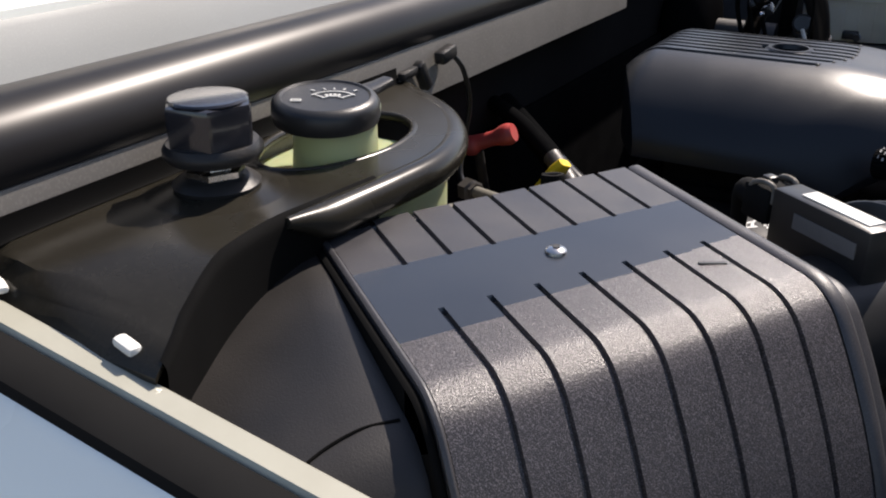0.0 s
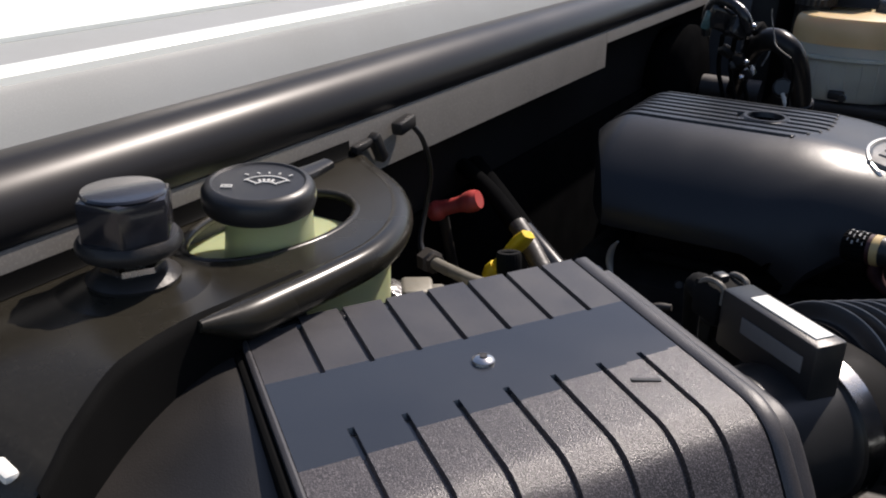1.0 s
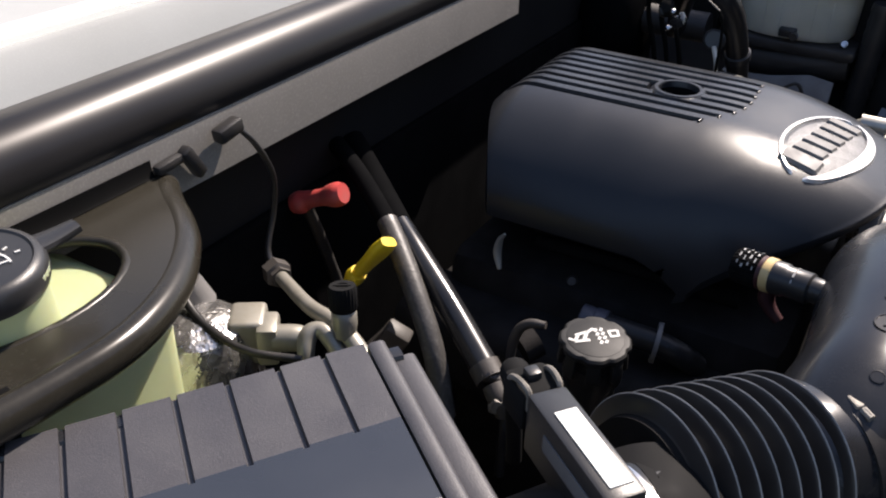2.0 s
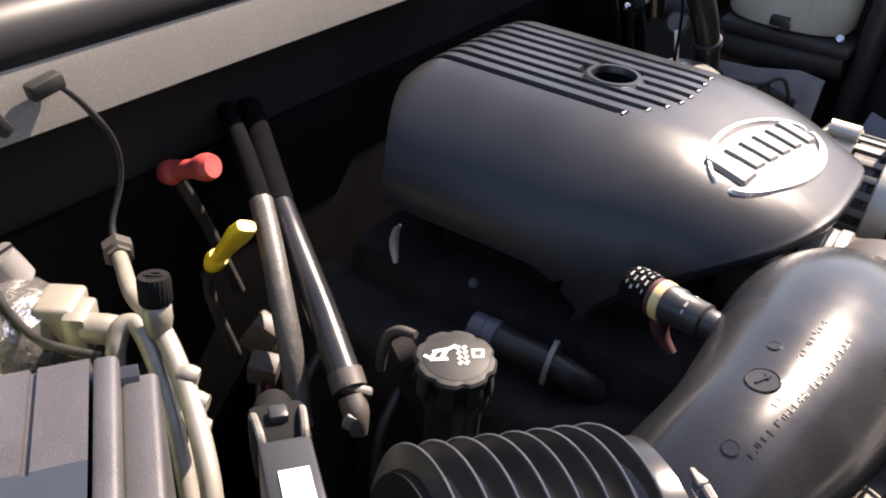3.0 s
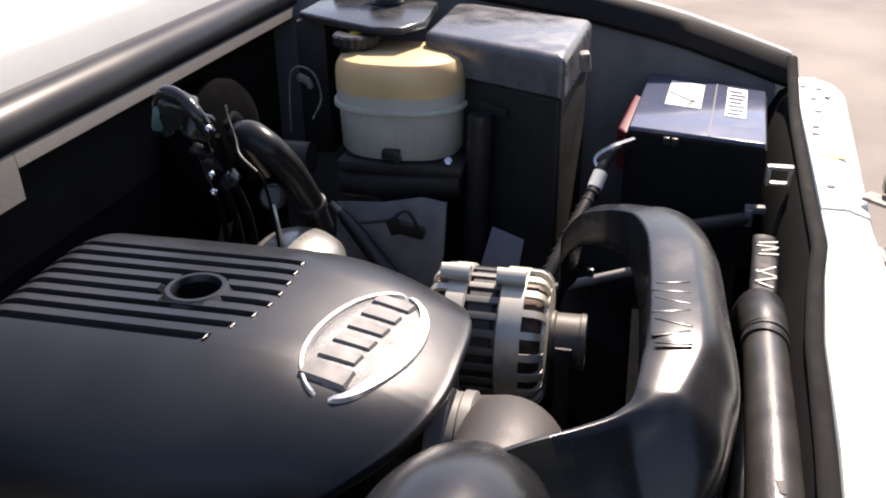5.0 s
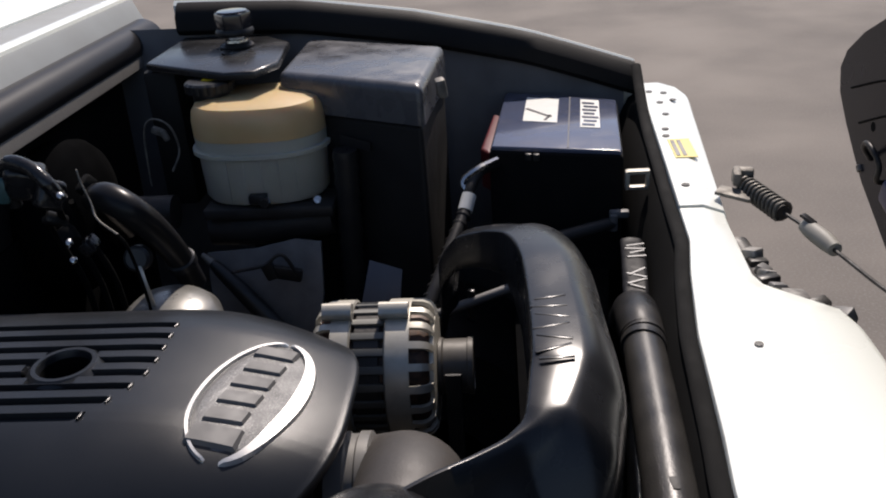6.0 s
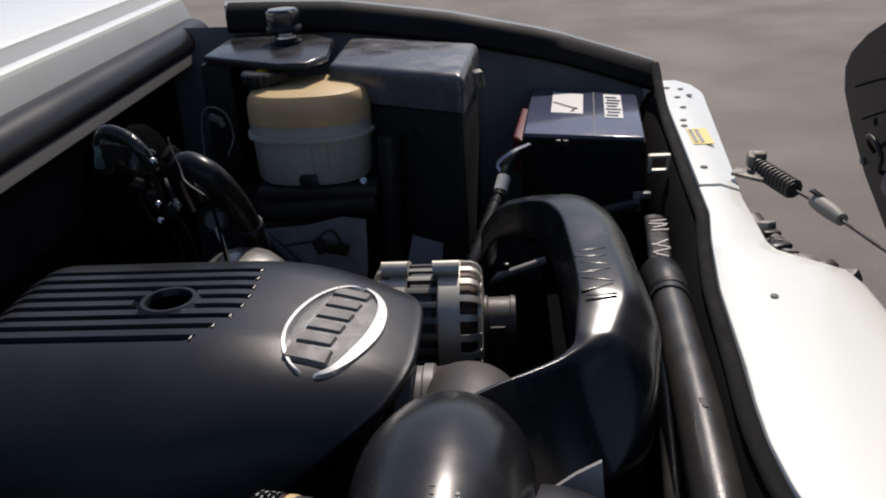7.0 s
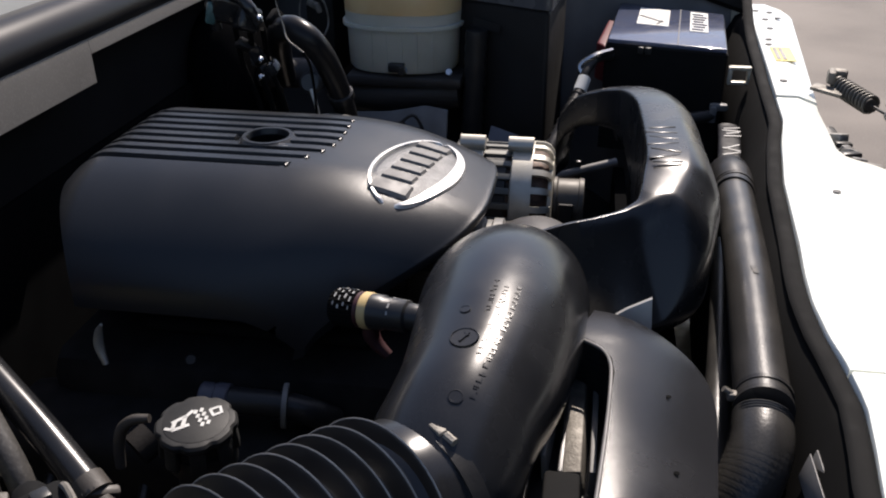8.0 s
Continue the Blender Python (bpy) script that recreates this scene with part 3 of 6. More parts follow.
for j in range(6):
    ring = []
    for i in range(1 if j == 0 else 48):
        a, b = oval(2 * math.pi * i / 48, 0.083 * j / 5, 0.0380 * j / 5)
        p = BADGE + BA * a + BB * b
        ring.append(pad.verts.new((p.x, p.y, cover_z(p.x, p.y) + (0.0012 if j < 5 else -0.0005))))
    for i in range(48 if j else 0):
        k = (i + 1) % 48
        pad.faces.new((ring[i], ring[k], prev[0]) if j == 1 else (ring[i], ring[k], prev[k], prev[i]))
    prev = ring
bmesh.ops.recalc_face_normals(pad, faces=pad.faces)
part("badge_field", pad, material("speckled_badge_field", (0.11, 0.11, 0.11), 0.42, 0.2, base2=(0.07, 0.07, 0.072), big=60, grain=900, speck=0.7, bump=0.3, fine=(0.34, 0.34, 0.33)), CV, "speckled grey field")
arc1 = [(oval(t, 0.0895, 0.0440), oval(t, 0.0850, 0.0388, 0, 0.0005)) for t in frange(math.radians(-178), math.radians(-8), 40)]
part("badge_arc", badge_strip(arc1, 0.0030), M_badge, CV, "raised grey arc")
sw = []
for i in range(31):
    t = math.radians(-5 + 172 * i / 30)
    w = 0.0045 + 0.010 * math.sin(math.pi * min(1, (i + 2) / 34)) ** 1.4
    sw.append((oval(t, 0.0895, 0.0450), oval(t, 0.0895 - w * 0.9, 0.0450 - w)))
part("badge_swoosh", badge_strip(sw, 0.0035), M_badge, CV, "raised grey swoosh")
M_block = material("silver_badge_block", (0.13, 0.128, 0.125), 0.6, 0.0, base2=(0.12, 0.118, 0.115), big=60)
for i, (w, hgt) in enumerate(((0.0225, 0.0205), (0.0190, 0.0165), (0.0190, 0.0165), (0.0185, 0.0165), (0.0175, 0.0165), (0.0185, 0.0180))):
    a, b = -0.080 + 0.0262 * i, -0.0035 - 0.0008 * i
    rows = [((a + 0.009 * q, b - hgt + 2 * hgt * q), (a + w + 0.009 * q, b - hgt + 2 * hgt * q)) for q in (0, 0.05, 0.35, 0.65, 0.95, 1)]
    part("badge_block", badge_strip(rows, 0.0042, 0.0020), M_block, CV)

# ---- engine under the cover ----
M_oily = material("dull_oily_black", (0.020, 0.0185, 0.018), 0.8, base2=(0.014, 0.013, 0.0125), big=30, grain=300, bump=0.15, spec=0.12)
EN = thing("engine_block", "oily black engine block with coils and valve cover", "engine", (-0.19, MID, 0.5))
part("block", join(block((0.42, 0.40, 0.42), pose(-0.19, MID, 0.84), 0.03), block((0.26, 0.22, 0.11), pose(-0.20, MID, 1.055), 0.03)), M_oily, EN)
for s in (-1, 1):
    part("valve_cover", sweep([(-0.42, MID + s * 0.22, 0.95, 0.058, 0.05), (-0.38, MID + s * 0.22, 0.95, 0.062, 0.055), (0.02, MID + s * 0.22, 0.95, 0.062, 0.055), (0.05, MID + s * 0.22, 0.95, 0.058, 0.05)], 24, 4, 4.0, (0, 0, 1)), M_oily, EN)
    for i in range(4):
        x = -0.36 + 0.105 * i
        coil = part("ignition_coil", block((0.05, 0.04, 0.045), pose(x, MID + s * 0.255, 0.965, s * -20), 0.008), M_rubber, EN)
        part("plug_lead", sweep([(x, MID + s * 0.27, 0.96, 0.006), (x + 0.01, MID + s * 0.32, 0.93, 0.006), (x + 0.015, MID + s * 0.335, 0.86, 0.006)], 10, 6), M_rubber, coil)
part("bell_housing", block((0.16, 0.50, 0.30), pose(-0.455, MID, 0.72), 0.05, 3), M_oily, EN)
part("fuel_rail", ring_between((-0.30, 1.16, 1.06), (-0.05, 1.16, 1.06), 0.009), M_mattrubber, EN)
part("lifting_eye", sweep([(-0.313, 1.088, 1.100, 0.0015), (-0.3205, 1.092, 1.088, 0.0042, 0.003), (-0.3235, 1.093, 1.070, 0.0054, 0.003), (-0.3175, 1.089, 1.050, 0.0030)], 12, 6), M_alu, EN, "bare metal bracket")
part("bolt", lathe([(0.008, 0), (0.008, 0.004), (0.005, 0.008)], aim((-0.235, 1.120, 1.042), (0.1, -0.7, 0.7)), 12), M_tanhose, EN)
M_collar = material("blue_grey_plastic", (0.065, 0.066, 0.085), 0.45)
part("coolant_pipe", sweep([(-0.192, 1.058, 1.043, 0.0140), (-0.150, 1.060, 1.042, 0.0140), (-0.110, 1.062, 1.040, 0.0140), (-0.085, 1.068, 1.030, 0.0140), (-0.070, 1.085, 1.010, 0.0140)], 18, 6), M_rubber, EN)
part("pipe_collar", lathe([(0.0, 0), (0.0150, 0.0), (0.0165, 0.0015), (0.0165, 0.0100), (0.0158, 0.0110), (0.0158, 0.0150), (0.0170, 0.0165), (0.0170, 0.0285), (0.0155, 0.030), (0.0, 0.030)], aim((-0.198, 1.058, 1.043), (1, 0.05, -0.03)), 32), M_collar, EN, "grey-blue collar")
part("pipe_flange", lathe([(0.0, 0.002), (0.019, 0.002), (0.020, 0), (0.0225, 0), (0.023, 0.002), (0.023, 0.005), (0.0, 0.005)], aim((-0.114, 1.062, 1.040), (0.97, 0.2, -0.1)), 32), M_greyplastic, EN, "dull metal pipe flange")
part("pipe_collar", lathe([(0.014, 0), (0.017, 0.0), (0.017, 0.02), (0.014, 0.02), (0.014, 0)], aim((-0.235, 0.985, 1.03), (0.5, 0.7, 0.3)), 22), M_oily, EN)

M_dome = material("dull_silver_casting", (0.24, 0.235, 0.22), 0.34, 0.5, base2=(0.12, 0.115, 0.105), big=30)
part("rear_dome", lathe([(0.060, -0.10), (0.060, 0.008), (0.057, 0.022), (0.046, 0.033), (0.022, 0.039), (0.0, 0.041)], aim((-0.190, 1.540, 1.135), (0.1, -0.1, 1)), 40), M_dome, EN, "silver-grey round housing")

# ---- oil filler ----
OF = thing("oil_filler", "black plastic oil filler with a scalloped cap", "oil cap", (-0.138, 0.932, 1.00))
AX = Vector((0.03, -0.06, 1.0)).normalized()
part("neck", lathe([(0.024, -0.14), (0.024, -0.03), (0.029, -0.02), (0.029, 0.0)], aim((-0.138, 0.934, 1.095), AX), 30), M_plastic, OF)
M_cap = material("oil_cap_plastic", (0.014, 0.014, 0.0135), 0.55, base2=(0.022, 0.022, 0.021), big=25, grain=1400, bump=0.08, spec=0.3)
OC = aim((-0.138, 0.930, 1.108), AX)
cap = part("cap", join(lathe([(0.022, -0.030), (0.0245, -0.028), (0.0255, 0.004), (0.0330, 0.0045), (0.0342, 0.0065), (0.0340, 0.0100), (0.0320, 0.0122), (0.0295, 0.0128), (0.0, 0.0128)], OC, 96, 8, 0.07), lathe([(0.0276, 0.0120), (0.0272, 0.0130), (0.0262, 0.0134), (0.0, 0.0134)], OC, 48)), M_cap, OF, "", 30)
for k in range(8):
    a = 2 * math.pi * (k + 0.5) / 8
    part("grip_tab", block((0.0055, 0.0135, 0.024), OC @ Matrix.Rotation(a, 4, "Z") @ pose(0.0298, 0, -0.0065, 0, -5, 0), 0.0018), M_cap, cap)
CF = aim((-0.138, 0.930, 1.108), AX) @ Matrix.Translation((0, 0, 0.0136))


def on_cap(frame_m, bars, mat, parent, name="symbol", h=0.0008):
    """Thin inked strokes on a cap: each bar x, y, length, width, angle."""
    bm = bmesh.new()
    for x, y, lg, w, a in bars:
        join(bm, block((lg, w, h), frame_m @ pose(x, y, 0, 0, 0, a)))
    return part(name, bm, mat, parent)


def axes_on(p, normal, along):
    """A frame on a surface: x runs along, z is the normal."""
    z = Vector(normal).normalized()
    x = (Vector(along) - z * z.dot(Vector(along))).normalized()
    y = z.cross(x)
    m = Matrix((x, y, z)).transposed().to_4x4()
    m.translation = Vector(p)
    return m


oilf = axes_on(CF.translation, AX, (0.75, 0.66, 0))
on_cap(oilf, [(-0.014, -0.003, 0.015, 0.0034, 0), (-0.009, 0.003, 0.014, 0.0034, 62), (-0.018, 0.002, 0.012, 0.0032, 58), (-0.012, 0.007, 0.013, 0.0032, 12), (-0.002, 0.010, 0.009, 0.0030, 30), (-0.023, 0.000, 0.007, 0.0030, -40)], M_ink, cap)
on_cap(oilf, [(0.003 + 0.0052 * i, -0.008 + 0.0058 * j, 0.0048, 0.0028, 55) for i in range(2) for j in range(4)], M_ink, cap, "symbol_bars")
on_cap(oilf, [(0.018, -0.002, 0.009, 0.0024, 0), (0.018, 0.006, 0.009, 0.0024, 0), (0.0145, 0.002, 0.008, 0.0024, 90), (0.0225, 0.002, 0.009, 0.0024, 80)], M_ink, cap, "symbol_box")

# ---- air cleaner ----
U, V = Vector((0.609, 0.793, 0)), Vector((0.793, -0.609, 0))
SKEW = 0.035
O = Vector((-0.339, 0.480, 0))
AC = thing("air_cleaner_box", "black plastic air cleaner box with a grooved lid", "air box", (-0.20, 0.50, 0.90))


def at_box(u, v, z):
    p = O + U * u + V * (v - SKEW * u)
    return Vector((p.x, p.y, z))


def lid_profile(s):
    """Along the lid from its back edge: (forward, height, tilt): a flat top, a tight bend, a steep face that bows a little."""
    if s < 0.198:
        return s, 1.2500 - 0.004 * s / 0.198, 0.0
    r, full = 0.044, math.radians(52)
    a = min((s - 0.198) / r, full)
    v, z = 0.198 + r * math.sin(a), 1.2460 - r * (1 - math.cos(a))
    rest = s - 0.198 - r * full
    if rest > 0:
        big = 0.40
        b = rest / big
        v += big * (math.sin(full + b) - math.sin(full))
        z += big * (math.cos(full + b) - math.cos(full))
        a = full + b
    return v, z, a


RIBS = [0.0326 * i for i in range(6)] + [0.1935]
TILT = 0.036  # the lid rises a little along u


def lid_point(u, s):
    v, z, a = lid_profile(s)
    d = 0.0
    for i, r in enumerate(RIBS):
        if abs(u - r) < 0.0016 and (s < 0.075 or s > 0.137):
            d = 0.0034
    return at_box(u, v - math.sin(a) * d, z - math.cos(a) * d + TILT * u)


us = sorted([-0.036, -0.030, 0.204, 0.2140, 0.2216] + [r + k for r in RIBS for k in (-0.0021, -0.0014, 0.0014, 0.0021)] + [r + 0.0169 for r in RIBS[:-1]])
ss = [0.0, 0.003] + frange(0.01, 0.065, 6) + frange(0.068, 0.080, 7) + frange(0.09, 0.130, 5) + frange(0.133, 0.145, 8) + frange(0.152, 0.192, 5) + frange(0.196, 0.268, 16) + frange(0.276, 0.42, 8)
lid_bm = grid(us, ss, lid_point)
for f in lid_bm.faces:
    c = f.calc_center_median() - O
    v = c.dot(V)
    u = c.dot(U)
    f.material_index = 1 if 0.0745 - SKEW * u < v < 0.160 - 0.125 * u else 2 if v < 0.08 else 0
M_lidback = material("fine_grained_plastic", (0.038, 0.037, 0.040), 0.40, base2=(0.046, 0.045, 0.048), big=20, grain=1200, speck=0.3, bump=0.16, fine=(0.12, 0.11, 0.115))
M_lidband = material("smooth_lid_band", (0.020, 0.023, 0.028), 0.2, base2=(0.026, 0.029, 0.034), big=7, rough_var=0.05, spec=0.85)
lid = part("lid", lid_bm, [M_grain, M_lidband, M_lidback], AC, "grained lid with a smooth band", 30)


def lid_rail(u0, u1, lift, drop, s0=-0.001, s1=0.42):
    """A rim along the lid's edge that follows its bend."""
    bm = bmesh.new()
    rows = []
    soft = min(0.0045, (u1 - u0) * 0.45)
    for s in frange(s0, 0.192, 12) + frange(0.197, 0.268, 14) + frange(0.276, s1, 6):
        v, z, a = lid_profile(max(s, 0))
        if s < 0:
            v = s
        row = []
        for u, h in ((u0, -drop), (u0, lift - 0.0015), (u0 + 0.002, lift), (u1 - soft, lift), (u1 - soft * 0.45, lift - soft * 0.16), (u1 - soft * 0.12, lift - soft * 0.5), (u1, lift - soft), (u1, -drop)):
            row.append(bm.verts.new(at_box(u, v + math.sin(a) * h, z + math.cos(a) * h + TILT * u)))
        rows.append(row)
    for r, q in zip(rows, rows[1:]):
        for i in range(8):
            bm.faces.new((r[i], r[(i + 1) % 8], q[(i + 1) % 8], q[i]))
    bm.faces.new(rows[0])
    bm.faces.new(rows[-1])
    bmesh.ops.recalc_face_normals(bm, faces=bm.faces)
    return bm


part("rim", lid_rail(0.2238, 0.2365, 0.0008, 0.05, 0.002), M_lidback, AC)
part("side_step", lid_rail(0.2367, 0.2560, -0.012, 0.15, 0.008), M_lidback, AC)
part("rim", lid_rail(-0.0405, -0.0362, 0.0012, 0.022), M_lidback, AC)
# fills the gap beside the lid; the gap's shade is in its near-black colour
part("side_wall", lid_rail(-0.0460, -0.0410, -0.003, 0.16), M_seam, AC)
part("back_wall", sweep([tuple(at_box(-0.040, 0.006, 1.20)) + (0.008, 0.05), tuple(at_box(0.246, 0.006, 1.20)) + (0.008, 0.05)], 24, 2, 6, (0, 0, 1)), M_smooth, AC)
M_wing = material("dull_black_plastic", (0.013, 0.0122, 0.0117), 0.45, base2=(0.019, 0.017, 0.016), big=10, grain=900, bump=0.1)
box_frame = Matrix((U, V, Vector((0, 0, 1)))).transposed().to_4x4()
box_frame.translation = at_box(0.10, 0.12, 1.00)
part("base", block((0.285, 0.24, 0.30), box_frame, 0.03), M_smooth, AC)


def wing_z(u, v):
    """Top of the lower box's flared side: it follows the lid's edge and falls away from it."""
    if v < 0.198:
        edge_z = 1.2500 - 0.004 * max(0.0, v) / 0.198
    else:
        s = 0.198
        while lid_profile(s)[0] < v and s < 0.60:
            s += 0.003
        edge_z = lid_profile(s)[1]
    return edge_z - 0.008 - 0.24 * max(0.0, -0.058 - u) - 0.10 * max(0.0, min(v, 0.2) - 0.06) - 0.9 * max(0.0, -0.052 - u) * max(0.0, 0.02 - v)


def wing_point(v, k):
    left = float(np.interp(v, (-0.045, -0.030, 0.03, 0.09, 0.20, 0.34), (-0.052, -0.072, -0.112, -0.152, -0.222, -0.225)))
    u = -0.0465 + (left + 0.0465) * min(k, 0.98) / 0.98
    return at_box(u, v, wing_z(u, v) - (0.006 if k >= 1 else 0.0015 if k > 0.95 else 0.0))


part("base_wing", grid(frange(-0.045, 0.34, 40), [0, 0.1, 0.2, 0.35, 0.5, 0.65, 0.8, 0.9, 0.98, 1.0], wing_point, 0.20), M_wing, AC, "dull black side of the lower box")


def on_wing(u, v):
    return tuple(at_box(u, v, wing_z(u, v))) + (0.0011,)


part("seam", sweep([on_wing(-0.050, 0.200), on_wing(-0.072, 0.196), on_wing(-0.098, 0.200), on_wing(-0.122, 0.213), on_wing(-0.148, 0.238)], 8, 8), M_seam, AC)
screw = part("screw", lathe([(0.0075, 0), (0.0072, 0.003), (0.005, 0.0048), (0.0, 0.005)], pose(-0.199, 0.495, 1.2503), 20), M_steel, AC, "bright steel screw")
part("recess", lathe([(0.0028, 0.0), (0.0028, 0.0006)], pose(-0.199, 0.495, 1.2554), 6), M_dark, screw)
part("mark", block((0.018, 0.003, 0.001), Matrix.Translation(at_box(0.180, 0.165, 1.2535)) @ pose(0, 0, 0, 0, 0, 30)), M_plastic, AC)

# ---- airflow meter and bellows ----
MF = thing("air_flow_meter", "black airflow sensor with a white label and plug", "sensor", tuple(at_box(0.28, 0.15, 1.10)))
S0, S1 = at_box(0.250, 0.158, 1.172), at_box(0.365, 0.152, 1.172)
part("tube", sweep([tuple(S0) + (0.054,), tuple(S1) + (0.054,)], 40, 3), M_plastic, MF)
part("flange", sweep([tuple(S0 + (S1 - S0) * 0.72) + (0.0575,), tuple(S0 + (S1 - S0) * 0.86) + (0.0575,)], 40, 2), M_steel, MF, "bright band on the tube")
sf = Matrix((V, -U, Vector((0, 0, 1)))).transposed().to_4x4()
sf.translation = at_box(0.311, 0.135, 1.236)
sb = part("sensor_body", block((0.095, 0.027, 0.046), sf @ pose(0, -0.003, 0, 0, 0, 0), 0.003), M_plastic, MF)
part("label", block((0.064, 0.015, 0.001), sf @ pose(0.007, -0.004, 0.0236)), M_label, sb, "white paper label")
part("label", block((0.060, 0.001, 0.012), sf @ pose(0.008, 0.0108, 0.005)), M_greyplastic, sb)
plug = part("plug", join(block((0.030, 0.030, 0.030), sf @ pose(-0.064, -0.003, 0.004), 0.004), sweep([tuple(sf @ Vector((-0.075, 0.0, 0.004))) + (0.011,), tuple(sf @ Vector((-0.092, -0.004, 0.002))) + (0.010,), tuple(sf @ Vector((-0.104, -0.012, -0.03))) + (0.007,), tuple(sf @ Vector((-0.10, -0.014, -0.09))) + (0.006,)], 14, 6)), M_mattrubber, MF)
for k in (-1, 1):
    part("plug_latch", sweep([tuple(sf @ Vector((-0.076, -0.003 + 0.0125 * k, 0.012))) + (0.0022,), tuple(sf @ Vector((-0.066, -0.003 + 0.0125 * k, 0.0215))) + (0.0022,), tuple(sf @ Vector((-0.050, -0.003 + 0.0110 * k, 0.0220))) + (0.0022,), tuple(sf @ Vector((-0.048, -0.003 + 0.0105 * k, 0.008))) + (0.0022,)], 8, 4), M_weathered, plug, "bright wire latch")
part("plug_latch", block((0.010, 0.010, 0.008), sf @ pose(-0.066, -0.003, 0.0205), 0.002), M_plastic, plug)

FIRST, LAST, BAND = Vector((-0.0125, 0.7265, 1.170)), Vector((0.0438, 0.8144, 1.1500)), Vector((0.0765, 0.8466, 1.149))
BW = thing("bellows_hose", "black corrugated rubber intake hose", "hose", tuple((FIRST + LAST) / 2))
M_bellows = material("bellows_rubber", (0.016, 0.016, 0.017), 0.36, base2=(0.022, 0.022, 0.022), big=40, rough_var=0.05)
# pale colour paints the highlight along each fin's crest
M_finedge = material("fin_highlight_rubber", (0.27, 0.26, 0.245), 0.4, base2=(0.18, 0.175, 0.165), big=60)
step = (LAST - FIRST) / 6
axis = step.normalized()
pts = []
for i in range(8 * 28 + 1):
    t = -1.5 + i / 28
    pts.append(tuple(FIRST + step * t) + (0.0545 + 0.0155 * abs(math.cos(math.pi * t)) ** 9,))
bel = sweep(pts, 56, 1)
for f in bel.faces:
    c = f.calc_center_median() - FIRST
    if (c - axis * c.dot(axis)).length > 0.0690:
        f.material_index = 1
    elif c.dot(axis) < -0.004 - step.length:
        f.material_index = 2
M_finend = material("dull_bellows_rubber", (0.008, 0.008, 0.0082), 0.7, base2=(0.012, 0.012, 0.012), big=40, spec=0.1)
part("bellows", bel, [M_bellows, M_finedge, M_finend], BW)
part("boot", sweep([tuple(S1.lerp(S0, 0.10)) + (0.0545,), tuple(S1) + (0.0543,), (-0.0215, 0.7120, 1.173, 0.0520)], 40, 6), M_finend, BW, "dull rubber boot on the airflow meter")
D = Vector((0.62, 0.78, 0.02)).normalized()
cuff = part("cuff", sweep([tuple(LAST + step * 0.40) + (0.0550,), tuple(LAST.lerp(BAND, 0.34)) + (0.0598,), tuple(LAST.lerp(BAND, 0.6)) + (0.0602,), tuple(BAND - D * 0.008) + (0.0594,), tuple(BAND + D * 0.006) + (0.0590,)], 48, 4), M_smooth, BW)
band = part("hose_clamp", sweep([tuple(BAND - D * 0.008) + (0.0614,), tuple(BAND + D * 0.004) + (0.0620,)], 48, 2), M_rubber, BW, "dark band clamp")
cl = axes_on(BAND - D * 0.002 + Vector((0.008, -0.006, 0.0620)), (0.1, -0.1, 1), D.cross(Vector((0, 0, 1))))
part("clamp_screw", join(block((0.012, 0.009, 0.005), cl, 0.0015), lathe([(0.003, 0), (0.003, 0.009)], cl @ pose(0.007, 0, 0, 0, 90, 0), 8)), M_weathered, band, "dull clamp screw")

# ---- intake elbow ----
EL = thing("intake_elbow", "glossy black moulded intake elbow", "intake duct", (0.09, 1.0, 1.08))
el = [(0.080, 0.8525, 1.1505, 0.0580), (0.0815, 0.8565, 1.154, 0.0600), (0.086, 0.873, 1.165, 0.0590), (0.092, 0.896, 1.1735, 0.0590), (0.100, 0.940, 1.1755, 0.0645), (0.104, 1.00, 1.174, 0.0712), (0.104, 1.06, 1.168, 0.0755), (0.108, 1.10, 1.160, 0.0735), (0.110, 1.135, 1.146, 0.066), (0.110, 1.158, 1.126, 0.050), (0.110, 1.166, 1.108, 0.022)]
elbow_skin = sweep(el, 56, 8)
elbow_tree = BVHTree.FromBMesh(elbow_skin)
part("tube", elbow_skin, M_smooth, EL)
part("outlet", sweep([(0.112, 1.11, 1.123, 0.050), (0.120, 1.17, 1.131, 0.053), (0.125, 1.222, 1.131, 0.054), (0.119, 1.260, 1.119, 0.052), (0.100, 1.281, 1.107, 0.048), (0.078, 1.285, 1.103, 0.0455)], 36, 8), M_tanhose, EL, "brown-grey rubber outlet")


def elbow_top(y, side):
    """A point and normal on the elbow's skin, side degrees from its crown."""
    p = [np.interp(y, [e[1] for e in el[:8]], [e[i] for e in el[:8]]) for i in (0, 2, 3)]
    a = radians(side)
    out = Vector((math.sin(a), 0, math.cos(a)))
    hit, nrm = elbow_tree.ray_cast(Vector((p[0], y, p[1])) + out * 0.2, -out)[:2]
    return hit, nrm if nrm.dot(out) > 0 else -nrm


spot, spot_normal = elbow_top(0.913, -5)
dm = axes_on(spot, spot_normal, (1, 0.3, 0))
disc = part("date_disc", lathe([(0.0, 0.0004), (0.0094, 0.0004), (0.0098, 0.0011), (0.0105, 0.0011), (0.0110, 0.0), (0.0110, -0.004)], dm, 32), M_smooth, EL)
part("arrow", join(block((0.011, 0.0016, 0.0014), dm @ pose(0, 0, 0.0008, 0, 0, 40)), block((0.0055, 0.0016, 0.0014), dm @ pose(0.0024, 0.0032, 0.0008, 0, 0, 100))), M_smooth, disc)


rnd = random.Random(4)
